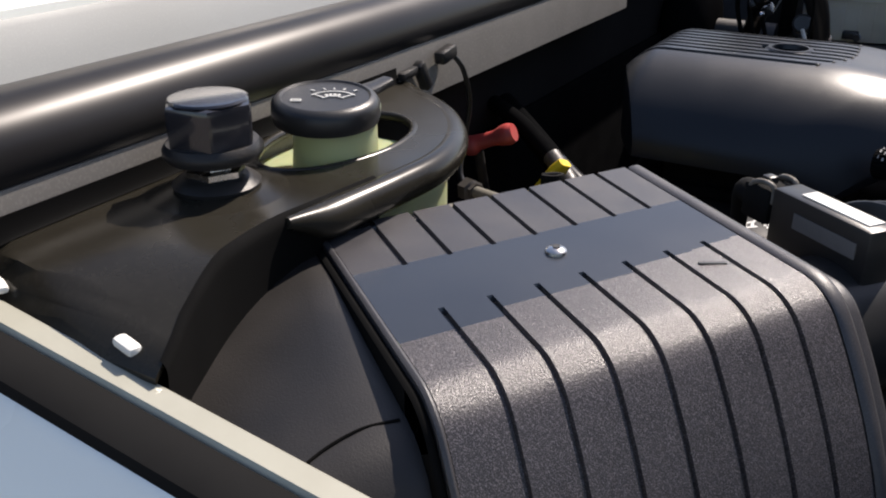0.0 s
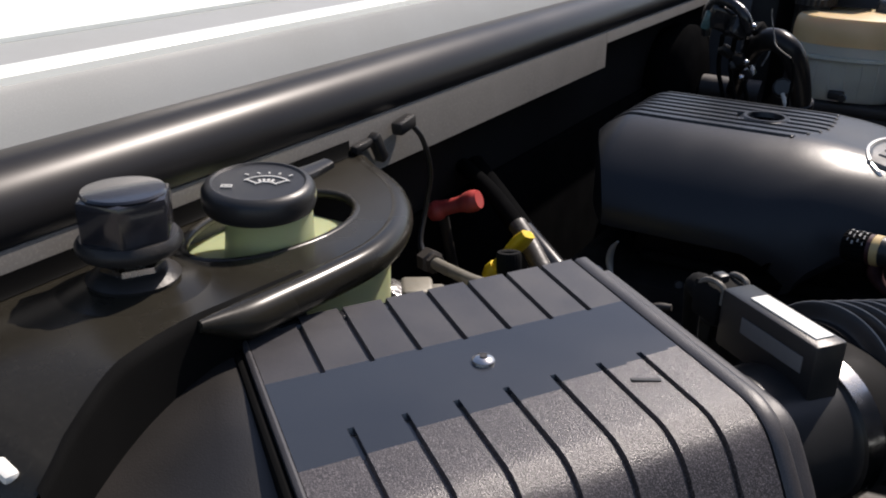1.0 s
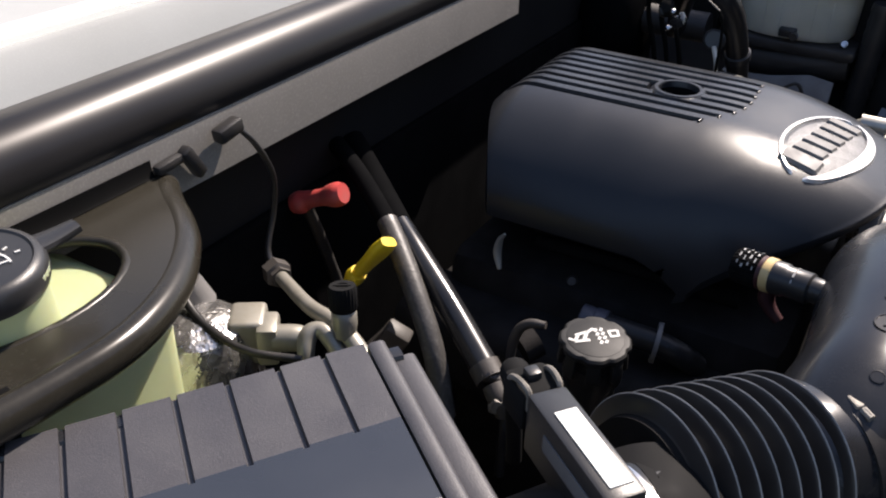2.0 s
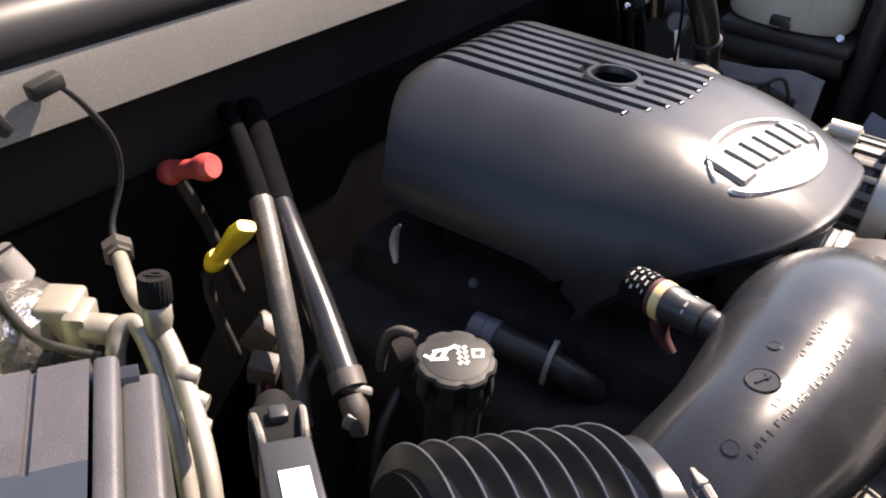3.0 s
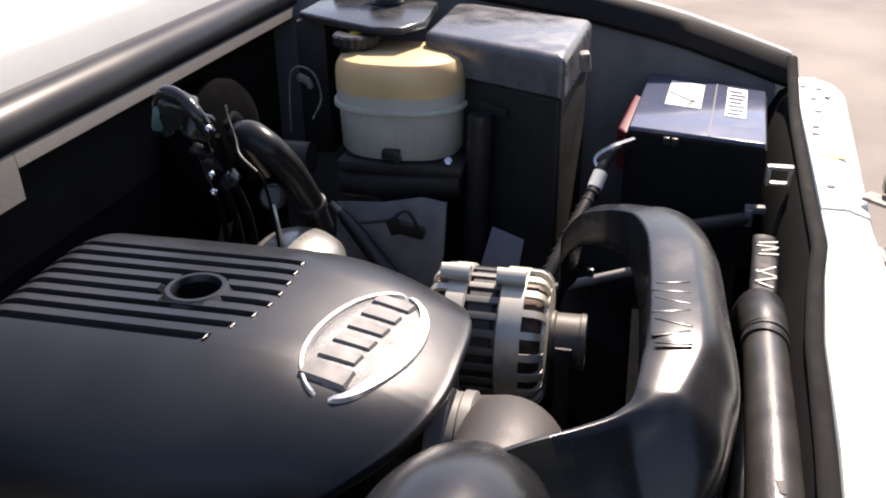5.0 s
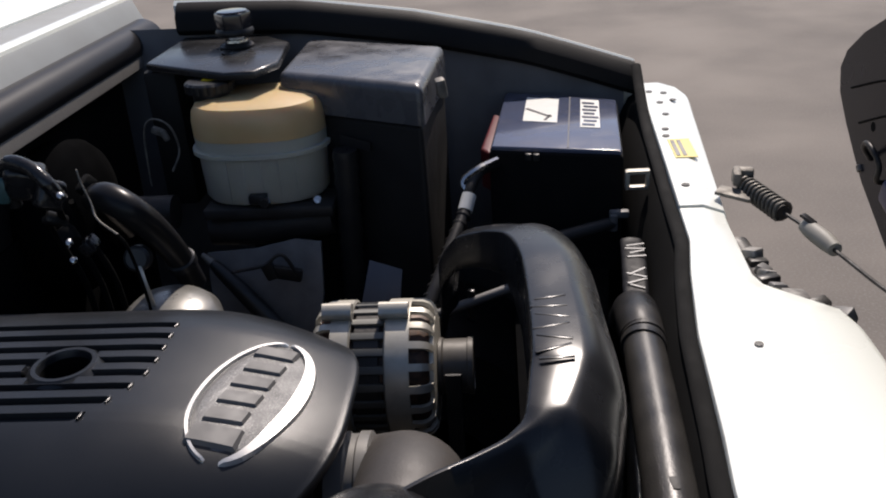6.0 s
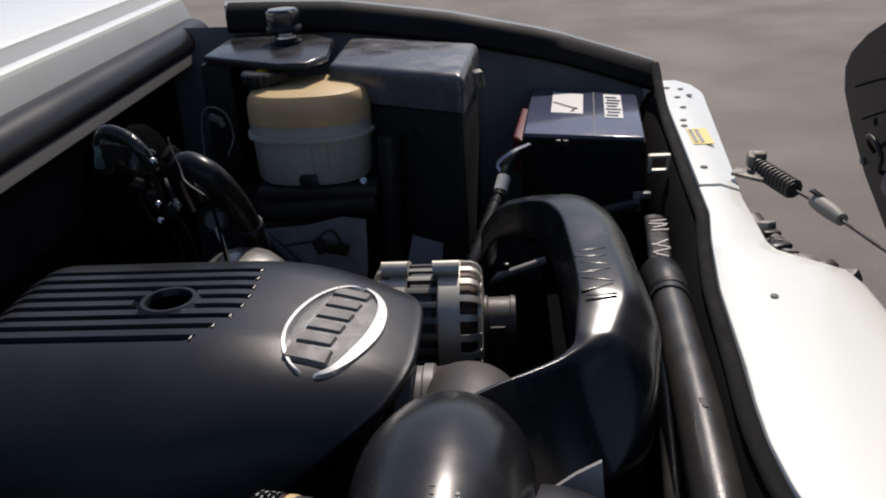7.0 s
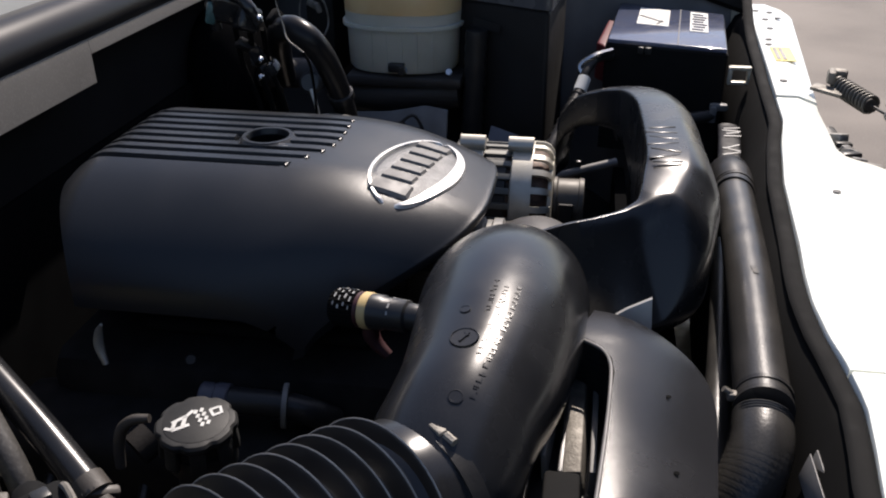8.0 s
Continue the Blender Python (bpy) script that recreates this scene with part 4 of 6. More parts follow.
for row, (y0, y1, side) in enumerate(((0.945, 0.985, 2), (0.900, 0.985, 9), (0.862, 0.982, 17))):
    bm = bmesh.new()
    y = y0
    while y < y1:
        p, nrm = elbow_top(y, side)
        w = rnd.uniform(0.0022, 0.0038)
        f = axes_on(p, nrm, (0.05, 1, 0))
        join(bm, block((w, rnd.choice((0.0009, 0.0009, 0.003)), 0.0010), f @ pose(0, rnd.choice((-0.0016, 0, 0.0016)), 0.0001)))
        join(bm, block((0.0009, 0.004, 0.0010), f @ pose(w * rnd.choice((-0.5, 0.5)), 0, 0.0001)))
        y += w + rnd.choice((0.0014, 0.0018, 0.005))
    tagged(part("embossed_line", bm, M_smooth, EL), kind="stuff")
for y, side, r in ((0.859, 8, 0.0055), (0.947, -13, 0.0045)):
    p, nrm = elbow_top(y, side)
    part("moulding_boss", lathe([(0.0, 0.0006), (r * 0.8, 0.0006), (r * 0.85, 0.0010), (r, 0.0009), (r, -0.004)], axes_on(p, nrm, (1, 0, 0)), 24), M_smooth, EL)

# purge connector on the elbow
PC = thing("vent_connector", "ribbed black quick connector with a cream ring", "connector", (0.0, 1.03, 1.17))
c0, c1 = Vector((0.040, 1.020, 1.182)), Vector((-0.052, 1.043, 1.174))
dv = (c1 - c0).normalized()
prof = [(0.010, 0.0), (0.012, 0.004), (0.012, 0.014), (0.0145, 0.016), (0.0145, 0.038), (0.0160, 0.040), (0.0160, 0.055)]
part("body", lathe(prof, aim(c0, dv), 28), M_plastic, PC)
part("ring", lathe([(0.0160, 0), (0.0168, 0.001), (0.0168, 0.0075), (0.0160, 0.0085)], aim(c0 + dv * 0.0505, dv), 28), M_tape, PC, "cream-yellow ring")
part("ring", lathe([(0.0155, 0), (0.0164, 0.0005), (0.0164, 0.0042), (0.0155, 0.0046)], aim(c0 + dv * 0.0588, dv), 28), M_maroon, PC, "dark red ring")
part("ribbed_cap", lathe([(0.0150, 0.0), (0.0172, 0.0025), (0.0172, 0.023), (0.0150, 0.026), (0.0, 0.026)], aim(c0 + dv * 0.0628, dv), 96, 24, 0.08), M_seam, PC)
M_printgrey = material("worn_grey_print", (0.36, 0.355, 0.34), 0.5)
pside = dv.cross(Vector((0, 0, 1))).normalized()
pup = pside.cross(dv)
for k in range(5):
    for j in range(5):
        q = radians(-58 + 27 * j + 9 * (k % 2))
        nrm = pup * math.cos(q) + pside * math.sin(q)
        along = 0.0668 + 0.0052 * k if k < 4 else 0.030
        part("print_bar", block((0.0010 + 0.0004 * ((j + k) % 3), 0.0034 + 0.0014 * (j % 2), 0.0005), axes_on(c0 + dv * along + nrm * (0.0173 if k < 4 else 0.0147), nrm, dv), 0.0), M_printgrey, PC)
part("drop_pipe", sweep([tuple(c0 + dv * 0.054 - pup * 0.012) + (0.0075,), tuple(c0 + dv * 0.055 - pup * 0.024) + (0.0080,), tuple(c0 + dv * 0.050 - pup * 0.034) + (0.0065,), tuple(c0 + dv * 0.040 - pup * 0.044) + (0.005,)], 12, 5), M_maroon, PC, "dark red drop pipe")

# throttle ring in front of the engine
part("throttle_ring", lathe([(0.047, 0), (0.050, 0.002), (0.050, 0.012), (0.0475, 0.014), (0.0475, 0.022), (0.050, 0.024), (0.050, 0.040)], aim((0.083, 1.285, 1.104), (-1, 0, 0)), 40), material("dull_grey_ring", (0.20, 0.195, 0.185), 0.4, 0.2, base2=(0.16, 0.155, 0.148), big=30), EN, "dull grey ring")
part("throttle_block", block((0.06, 0.10, 0.10), pose(0.0, 1.30, 1.055), 0.02), M_dark, EN)

# ---- resonator duct ----
RD = thing("resonator_duct", "black moulded resonator duct arching over the front", "intake duct", (0.25, 1.33, 1.05))


def duct_section(flat):
    """Upright inner wall, crisp inner edge, flat strip, then a shoulder that rolls over to the outer wall."""
    slant = max(0.0, min(1.0, (-flat - 0.25) / 0.45))
    out = [(-0.92, -1.0), (-1.0, -0.9), (-1.0, -0.3), (-1.0, 0.90)]
    out += [(-1.0 + 0.10 * (1 - math.cos(radians(q))), 0.90 + 0.10 * math.sin(radians(q))) for q in (30, 60, 90)]
    out += [(-0.9 + (flat + 0.9) * k, 1.0) for k in (0.5, 1.0)]
    for q in range(9, 91, 9):
        c = radians(q)
        x, z = flat + (1 - flat) * math.sin(c) ** 1.15, 1.0 - 0.95 * (1 - math.cos(c)) ** 0.9
        out.append((x, z + (1.0 - 1.75 * (x + 0.9) / 1.9 - z) * slant))
    return out + [(1.0, -0.45 - 0.35 * slant), (0.97, -0.85), (0.86, -1.0)]


rd = [(0.100, 1.108, 1.155, 0.022, 0.050, -0.75), (0.155, 1.146, 1.157, 0.022, 0.055, -0.75), (0.195, 1.169, 1.156, 0.026, 0.056, -0.75), (0.234, 1.190, 1.156, 0.034, 0.059, -0.70), (0.261, 1.221, 1.160, 0.039, 0.062, -0.32), (0.272, 1.276, 1.165, 0.042, 0.065, 0.0), (0.277, 1.32, 1.170, 0.043, 0.066, 0.05), (0.275, 1.43, 1.170, 0.042, 0.066, 0.05), (0.269, 1.53, 1.184, 0.042, 0.050, 0.0), (0.249, 1.605, 1.193, 0.042, 0.033, -0.2), (0.212, 1.652, 1.186, 0.040, 0.027, -0.4), (0.168, 1.678, 1.170, 0.036, 0.024, -0.4), (0.140, 1.690, 1.135, 0.032, 0.022, -0.4), (0.135, 1.692, 1.08, 0.030, 0.022, -0.4)]
duct = part("duct", moulding(rd, duct_section, 12), material("satin_duct_plastic", (0.012, 0.0125, 0.014), 0.27, base2=(0.016, 0.0165, 0.018), big=14, rough_var=0.06), RD, "", 75)
for i, (y, lg, turn) in enumerate(((1.292, 0.032, 4), (1.308, 0.036, 22), (1.326, 0.034, -14), (1.346, 0.036, 16), (1.366, 0.034, -12), (1.384, 0.036, 3), (1.402, 0.032, 14))):
    part("embossed_line", block((lg, 0.0030, 0.0016), pose(0.256 - 0.002 * (i % 2), y, 1.2362 if y > 1.31 else 1.2352, 0, 0, turn), 0.0004), M_smooth, duct)

# ---- alternator ----
AL = thing("alternator", "cast aluminium alternator with slotted housing and pulley", "alternator", (0.07, 1.53, 1.0))
AY, AZ = 1.530, 1.077


def ring_x(profile, x0, seg=64):
    return lathe(profile, aim((x0, AY, AZ), (1, 0, 0)), seg)


M_stator = material("grey_stator_steel", (0.13, 0.13, 0.12), 0.5, 0.4)
part("stator", ring_x([(0.074, 0), (0.076, 0.002), (0.076, 0.030), (0.074, 0.032)], 0.035), M_dark, AL)
for k in range(24):
    a = 2 * math.pi * k / 24
    o = Vector((0, math.cos(a), math.sin(a)))
    part("stator_bar", sweep([tuple(Vector((0.033, AY, AZ)) + o * 0.0765) + (0.0048, 0.0028), tuple(Vector((0.073, AY, AZ)) + o * 0.0765) + (0.0048, 0.0028)], 8, 2, 4, o), M_stator, AL)
part("core", ring_x([(0.050, -0.020), (0.066, -0.006), (0.072, 0.0), (0.072, 0.112), (0.066, 0.122), (0.05, 0.125)], 0.0), material("varnished_copper_winding", (0.085, 0.045, 0.028), 0.45, 0.3, base2=(0.03, 0.02, 0.016), big=120), AL, "brown varnished windings")


def housing(name, x0, d, band, total):
    """A slotted cast end housing: solid band, slots that run over the corner, and an end face. d is +1 or -1 along x."""
    prof = [(0.0, 0.080), (0.002, 0.083), (band, 0.083), (band + 0.003, 0.083), (total - 0.014, 0.0825), (total - 0.006, 0.079), (total - 0.001, 0.072), (total, 0.064), (total + 0.001, 0.050), (total + 0.001, 0.030)]
    per, n = 6, 20
    bm = bmesh.new()
    rows = []
    for x, r in prof:
        rows.append([bm.verts.new((x0 + d * x, AY + r * math.cos(2 * math.pi * (k + 0.4) / (per * n)), AZ + r * math.sin(2 * math.pi * (k + 0.4) / (per * n)))) for k in range(per * n)])
    for i in range(len(prof) - 1):
        for k in range(per * n):
            if 3 <= i <= 6 and k % per >= 2:
                continue
            q = (k + 1) % (per * n)
            bm.faces.new((rows[i][k], rows[i][q], rows[i + 1][q], rows[i + 1][k]))
    bmesh.ops.recalc_face_normals(bm, faces=bm.faces)
    bmesh.ops.solidify(bm, geom=bm.faces[:], thickness=0.005)
    part(name, bm, M_alu, AL, "", 45)


housing("front_housing", 0.072, 1, 0.026, 0.056)
housing("rear_housing", 0.033, -1, 0.020, 0.046)
for a, x0, x1 in ((100, 0.066, 0.100), (100, 0.0, 0.034)):
    o = Vector((0, math.cos(radians(a)), math.sin(radians(a))))
    part("mounting_ear", sweep([tuple(Vector((x0, AY, AZ)) + o * 0.088) + (0.010,), tuple(Vector((x1, AY, AZ)) + o * 0.088) + (0.010,)], 16, 2, 3), M_alu, AL)
pul = part("pulley", ring_x([(0.0, 0), (0.024, 0), (0.0345, 0.002), (0.0345, 0.006), (0.0325, 0.008), (0.0330, 0.036), (0.0345, 0.037), (0.0345, 0.043), (0.030, 0.044), (0.026, 0.036), (0.0, 0.036)], 0.128), M_pulley, AL, "dull brown-grey belt pulley")
part("nut", ring_x([(0.013, 0), (0.013, 0.012), (0.010, 0.014), (0.0, 0.014)], 0.156, 6), M_steel, pul)

# ---- underbody and wheels ----
part("undertray", block((1.05, 2.0, 0.02), pose(-0.05, MID, 0.47), 0.005), M_dark, body)
for wx in (-0.02, -3.1):
    for s in (-1, 1):
        wm = aim((wx, MID + s * 0.86, 0.43), (0, s, 0))
        wheel = part("wheel", lathe([(0.0, -0.02), (0.10, -0.02), (0.21, 0.04), (0.235, 0.11), (0.235, -0.14), (0.0, -0.14)], wm, 40), M_alu, body)
        part("tyre", lathe([(0.236, -0.14), (0.40, -0.15), (0.43, -0.11), (0.43, 0.07), (0.40, 0.11), (0.236, 0.10)], wm, 48), M_rubber, wheel)


# ---- support plates at the back corners ----
def plate_with_hole(rim, hole, z, thick, cuts=(), height=None):
    """A plate with one opening; cuts are rows at which it can bend, height(y) lowers it there."""
    bm = bmesh.new()
    loops = []
    for pts in (rim, hole):
        vs = [bm.verts.new((x, y, z)) for x, y in pts]
        loops += [bm.edges.new((vs[i], vs[(i + 1) % len(vs)])) for i in range(len(vs))]
    bmesh.ops.triangle_fill(bm, edges=loops, use_beauty=True)
    for y in cuts:
        bmesh.ops.bisect_plane(bm, geom=bm.verts[:] + bm.edges[:] + bm.faces[:], plane_co=(0, y, 0), plane_no=(0, 1, 0))
    low = bmesh.ops.extrude_face_region(bm, geom=bm.faces[:])
    bmesh.ops.translate(bm, verts=[v for v in low["geom"] if isinstance(v, bmesh.types.BMVert)], vec=(0, 0, -thick))
    if height:
        for v in bm.verts:
            v.co.z -= height(v.co.y) * max(0.0, min(1.0, max((v.co.x + 0.478) / 0.14, (0.285 - v.co.y) / 0.025)))
    bmesh.ops.recalc_face_normals(bm, faces=bm.faces)
    return bm


def plate_drop(y):
    return 0.030 * max(0, (0.345 - y) / 0.080) ** 1.4


PZ = 1.277
edge = [tuple(p) for p in spline([(-0.478, 0.742), (-0.452, 0.722), (-0.400, 0.686), (-0.358, 0.632), (-0.338, 0.572), (-0.340, 0.510), (-0.349, 0.440), (-0.354, 0.395), (-0.349, 0.345), (-0.335, 0.295)], 5)]
NP = thing("support_plate", "black painted metal plate round the washer filler", "bracket", (-0.42, 0.50, 1.20))
rim = edge + [(-0.330, 0.280), (-0.324, 0.260), (-0.478, 0.260)]
hole = [(-0.424 + 0.052 * math.cos(a) * (1 + 0.08 * math.sin(a)), 0.558 + 0.085 * math.sin(a)) for a in frange(0, 2 * math.pi * 31 / 32, 32)]
part("plate", plate_with_hole(rim, hole, PZ, 0.004, frange(0.345, 0.270, 8), plate_drop), M_blackpaint, NP)
def edge_radius(y):
    return 0.0135 if y > 0.44 else max(0.002, 0.0135 - 0.27 * (0.44 - y))


part("rolled_edge", sweep([(x + 0.003, y, PZ - 0.93 * edge_radius(y), edge_radius(y)) for x, y in edge[::2] if y > 0.395], 18, 3), M_blackpaint, NP, "thick rolled front edge")
hz = [(-0.424 + 0.052 * math.cos(a) * (1 + 0.08 * math.sin(a)), 0.558 + 0.085 * math.sin(a), PZ - 0.003, 0.0042) for a in frange(0, 2 * math.pi, 33)]
part("hole_lip", sweep(hz, 10, 1), M_blackpaint, NP)
skirt = edge[26:]
skirt_pts = skirt + [(-0.329, 0.282), (-0.324, 0.268)]


def skirt_point(i, k):
    x, y = skirt_pts[i]
    drop = plate_drop(y)
    a = min(1, k * 3) * math.pi / 2
    return Vector((x - 0.004 + 0.007 * math.sin(a), y - 0.006 * k, PZ + 0.0014 - drop - 0.007 * (1 - math.cos(a)) - 0.095 * max(0, k - 0.33)))


# near-black colour carries the shade below the plate's front edge
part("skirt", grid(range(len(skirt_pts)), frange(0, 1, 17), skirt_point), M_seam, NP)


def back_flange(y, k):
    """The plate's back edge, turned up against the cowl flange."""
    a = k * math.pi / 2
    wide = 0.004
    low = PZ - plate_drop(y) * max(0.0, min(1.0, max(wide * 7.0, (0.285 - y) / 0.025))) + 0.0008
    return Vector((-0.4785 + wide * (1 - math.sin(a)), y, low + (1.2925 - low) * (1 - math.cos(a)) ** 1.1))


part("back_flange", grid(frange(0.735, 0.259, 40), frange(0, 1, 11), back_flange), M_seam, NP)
part("pressing", lathe([(0.0, 0.004), (0.034, 0.003), (0.050, 0.0)], pose(-0.427, 0.422, PZ), 40), M_blackpaint, NP)
part("lip_clip", block((0.018, 0.009, 0.007), pose(-0.352, 0.268, 1.252, 0, 8, -8), 0.003), M_label, NP, "white plastic clip")


for cx, cy, turn in ((-0.466, 0.270, 25), (-0.455, 0.267, -20)):
    part("lip_clip", block((0.012, 0.007, 0.005), pose(cx, cy, 1.262, 0, 10, turn), 0.002), M_label, NP, "white plastic clip")


def hood_post(x, y, z, label):
    """A rubber-headed hood stop on a bright stud."""
    hp = thing("hood_stop", label, "hood stop", (x, y, z), "hood stops at the back corners")
    part("washer", lathe([(0.0, 0), (0.030, 0), (0.031, 0.003), (0.026, 0.007), (0.020, 0.009), (0.0, 0.009)], pose(x, y, z), 36), M_rubber, hp)
    part("stud", lathe([(0.021, 0.009), (0.0205, 0.013), (0.0145, 0.014), (0.0145, 0.025)], pose(x, y, z), 6), M_steel, hp, "bright hexagonal stud")
    part("flange", lathe([(0.018, 0.020), (0.032, 0.0215), (0.0345, 0.025), (0.0345, 0.029), (0.0315, 0.033)], pose(x, y, z), 40), M_rubber, hp)
    hx = lathe([(0.0318, 0.031), (0.0325, 0.056), (0.0310, 0.0605), (0.027, 0.062), (0.0, 0.0615)], pose(x, y, z, 0, 0, 12), 6)
    bmesh.ops.bevel(hx, geom=[e for e in hx.edges if abs((e.verts[0].co - e.verts[1].co).z) > 0.015], offset=0.003, segments=2, affect="EDGES", profile=0.5)
    join(hx, lathe([(0.0, 0.0605), (0.0262, 0.0605), (0.0272, 0.0622), (0.0262, 0.0636), (0.023, 0.0640), (0.0, 0.0638)], pose(x, y, z), 36))
    part("head", hx, M_lid, hp, "glossy black hexagonal head", 25)
    return hp


hood_post(-0.427, 0.422, PZ + 0.003, "black hexagonal hood stop on the washer side plate")
FPZ = 1.338
FP = thing("support_plate", "black painted metal plate beside the fuse box", "bracket", (-0.32, 2.18, 1.28))
part("plate", slab([(-0.390, 2.10), (-0.335, 2.062), (-0.225, 1.995), (-0.175, 2.00), (-0.150, 2.06), (-0.165, 2.22), (-0.23, 2.30), (-0.390, 2.31)], FPZ - 0.012, FPZ, None, 0.005, 3), M_smooth, FP)
part("leg", block((0.06, 0.20, 0.25), pose(-0.372, 2.20, FPZ - 0.14), 0.01), M_fusebody, FP)
hood_post(-0.256, 2.200, FPZ, "black hexagonal hood stop on the fuse box side plate")

# ---- washer reservoir ----
WR = thing("washer_reservoir", "pale green washer fluid reservoir with black cap", "reservoir", (-0.43, 0.55, 1.0))
part("tank", block((0.135, 0.190, 0.26), pose(-0.425, 0.545, 1.128), 0.018, 4), M_green, WR)
part("neck", lathe([(0.036, 0.0), (0.034, 0.02), (0.033, 0.05), (0.0365, 0.052), (0.0365, 0.056), (0.033, 0.058)], aim((-0.412, 0.541, 1.256), (0.05, -0.05, 1)), 40), M_green, WR)
WF = aim((-0.415, 0.535, 1.300), (0.06, -0.06, 1))
wcap = part("cap", join(lathe([(0.036, 0.0), (0.0415, 0.001), (0.043, 0.006), (0.0425, 0.015), (0.039, 0.0195), (0.0355, 0.0205), (0.034, 0.0190), (0.0, 0.0190)], WF, 56),
             sweep([(-0.408, 0.560, 1.315, 0.013, 0.004), (-0.403, 0.580, 1.316, 0.010, 0.004), (-0.399, 0.600, 1.319, 0.007, 0.0035)], 12, 4, 3, (0, 0, 1))), M_plastic, WR, "black cap with a tab and a wiper symbol")
wf = axes_on(WF @ Vector((0, 0, 0.0196)), (0.06, -0.06, 1), (0.84, 0.54, 0))
bars = []
for i in range(9):
    a = radians(140 - 100 * i / 8)
    bars.append((0.006 + 0.020 * math.cos(a), -0.010 + 0.020 * math.sin(a), 0.0048, 0.0014, math.degrees(a) + 90))
bars += [(0.006 + 0.009 * math.cos(radians(d)), -0.010 + 0.009 * math.sin(radians(d)), 0.006, 0.0014, d + 90) for d in (130, 90, 50)]
bars += [(0.006 + 0.0145 * math.cos(radians(d)), -0.010 + 0.0145 * math.sin(radians(d)), 0.011, 0.0014, d) for d in (140, 40)]
bars += [(0.006 + 0.0125 * math.cos(radians(d)), -0.010 + 0.0125 * math.sin(radians(d)), 0.004, 0.002, d) for d in (115, 100, 85, 70)]
bars += [(0.006 + (0.024 + 0.003 * abs(k)) * math.cos(radians(90 + 17 * k)), -0.006 + 0.022 * math.sin(radians(90 + 17 * k)), 0.0035, 0.0014, 100 + 30 * k) for k in (-2, -1, 0, 1, 2)]
on_cap(wf, bars, M_ink, wcap, "wiper_symbol")
on_cap(wf, [(-0.022, -0.012, 0.007, 0.0012, 0), (-0.022, -0.008, 0.007, 0.0012, 0), (-0.0255, -0.010, 0.005, 0.0012, 90), (-0.0185, -0.010, 0.005, 0.0012, 90), (-0.022, -0.010, 0.004, 0.0012, 0)], M_ink, wcap, "book_symbol")

# ---- dipsticks ----
RDP = thing("transmission_dipstick", "red plastic dipstick handle by the firewall", "dipstick", (-0.487, 0.966, 1.15))
rp = [(-0.520, 0.962, 1.137, 0.0115), (-0.511, 0.963, 1.141, 0.0135), (-0.502, 0.965, 1.146, 0.0105), (-0.482, 0.967, 1.154, 0.0100), (-0.472, 0.968, 1.158, 0.0130), (-0.463, 0.969, 1.162, 0.0140), (-0.456, 0.970, 1.165, 0.0115)]
part("handle", sweep(rp, 18, 4), M_red, RDP)
part("tube", sweep([(-0.505, 0.966, 1.135, 0.007), (-0.51, 1.0, 1.06, 0.007), (-0.51, 1.04, 0.95, 0.007)], 12, 5), M_dark, RDP)
YD = thing("oil_dipstick", "yellow plastic oil dipstick ring beside the hoses", "dipstick", (-0.39, 0.925, 1.12))
cy0, cy1 = Vector((-0.402, 0.923, 1.108)), Vector((-0.370, 0.926, 1.150))
dy = (cy1 - cy0).normalized()
sy = dy.cross(Vector((0.37, 0.86, -0.35))).normalized()
part("paddle", sweep([tuple(cy0 - dy * 0.002) + (0.0072, 0.0062), tuple(cy0.lerp(cy1, 0.35)) + (0.0092, 0.0060), tuple(cy0.lerp(cy1, 0.8)) + (0.0120, 0.0066), tuple(cy1 + dy * 0.004) + (0.0095, 0.0058)], 20, 5, 3.2, tuple(sy)), M_yellow, YD, "flat yellow pull tab")
part("stem", sweep([tuple(cy0 - dy * 0.004) + (0.0095,), tuple(cy0 - dy * 0.014) + (0.0105,), tuple(cy0 - dy * 0.024) + (0.007,)], 16, 3), M_yellow, YD)
part("tube", sweep([tuple(cy0 - dy * 0.02) + (0.006,), (-0.43, 0.93, 1.04, 0.006), (-0.43, 0.96, 0.94, 0.006)], 10, 5), M_dark, YD)

# ---- heater hoses ----
HA = thing("heater_hose", "dark ribbed heater hose running from the firewall", "hose", (-0.35, 0.95, 1.0), "heater hoses")
# the shade over the upper run is put into its near-black colour
part("shaded_upper_hose", sweep([(-0.530, 1.058, 1.172, 0.0108), (-0.470, 1.022, 1.160, 0.0110), (-0.406, 0.984, 1.134, 0.0112)], 20, 8), M_deepmatt, HA, "upper hose run, coloured near-black for its shade")
part("hose", sweep([(-0.410, 0.9865, 1.136, 0.0118), (-0.378, 0.964, 1.118, 0.0119), (-0.335, 0.933, 1.086, 0.0119), (-0.300, 0.909, 1.045, 0.0119), (-0.276, 0.892, 0.985, 0.0119)], 20, 10), M_dusty, HA)
HB = thing("heater_hose", "glossy black heater hose with metal end fitting", "hose", (-0.30, 0.95, 1.0), "heater hoses")
# upper run again painted dark where shade covers the hose
part("shaded_upper_hose", sweep([(-0.530, 1.090, 1.165, 0.0150), (-0.475, 1.055, 1.143, 0.0152), (-0.415, 1.017, 1.1155, 0.0155)], 22, 8), M_deepmatt, HB, "upper hose run, coloured near-black for its shade")
part("hose", sweep([(-0.418, 1.019, 1.117, 0.0145), (-0.370, 0.991, 1.0985, 0.0150), (-0.305, 0.955, 1.071, 0.0150), (-0.236, 0.915, 1.037, 0.0155)], 24, 10), M_smooth, HB)
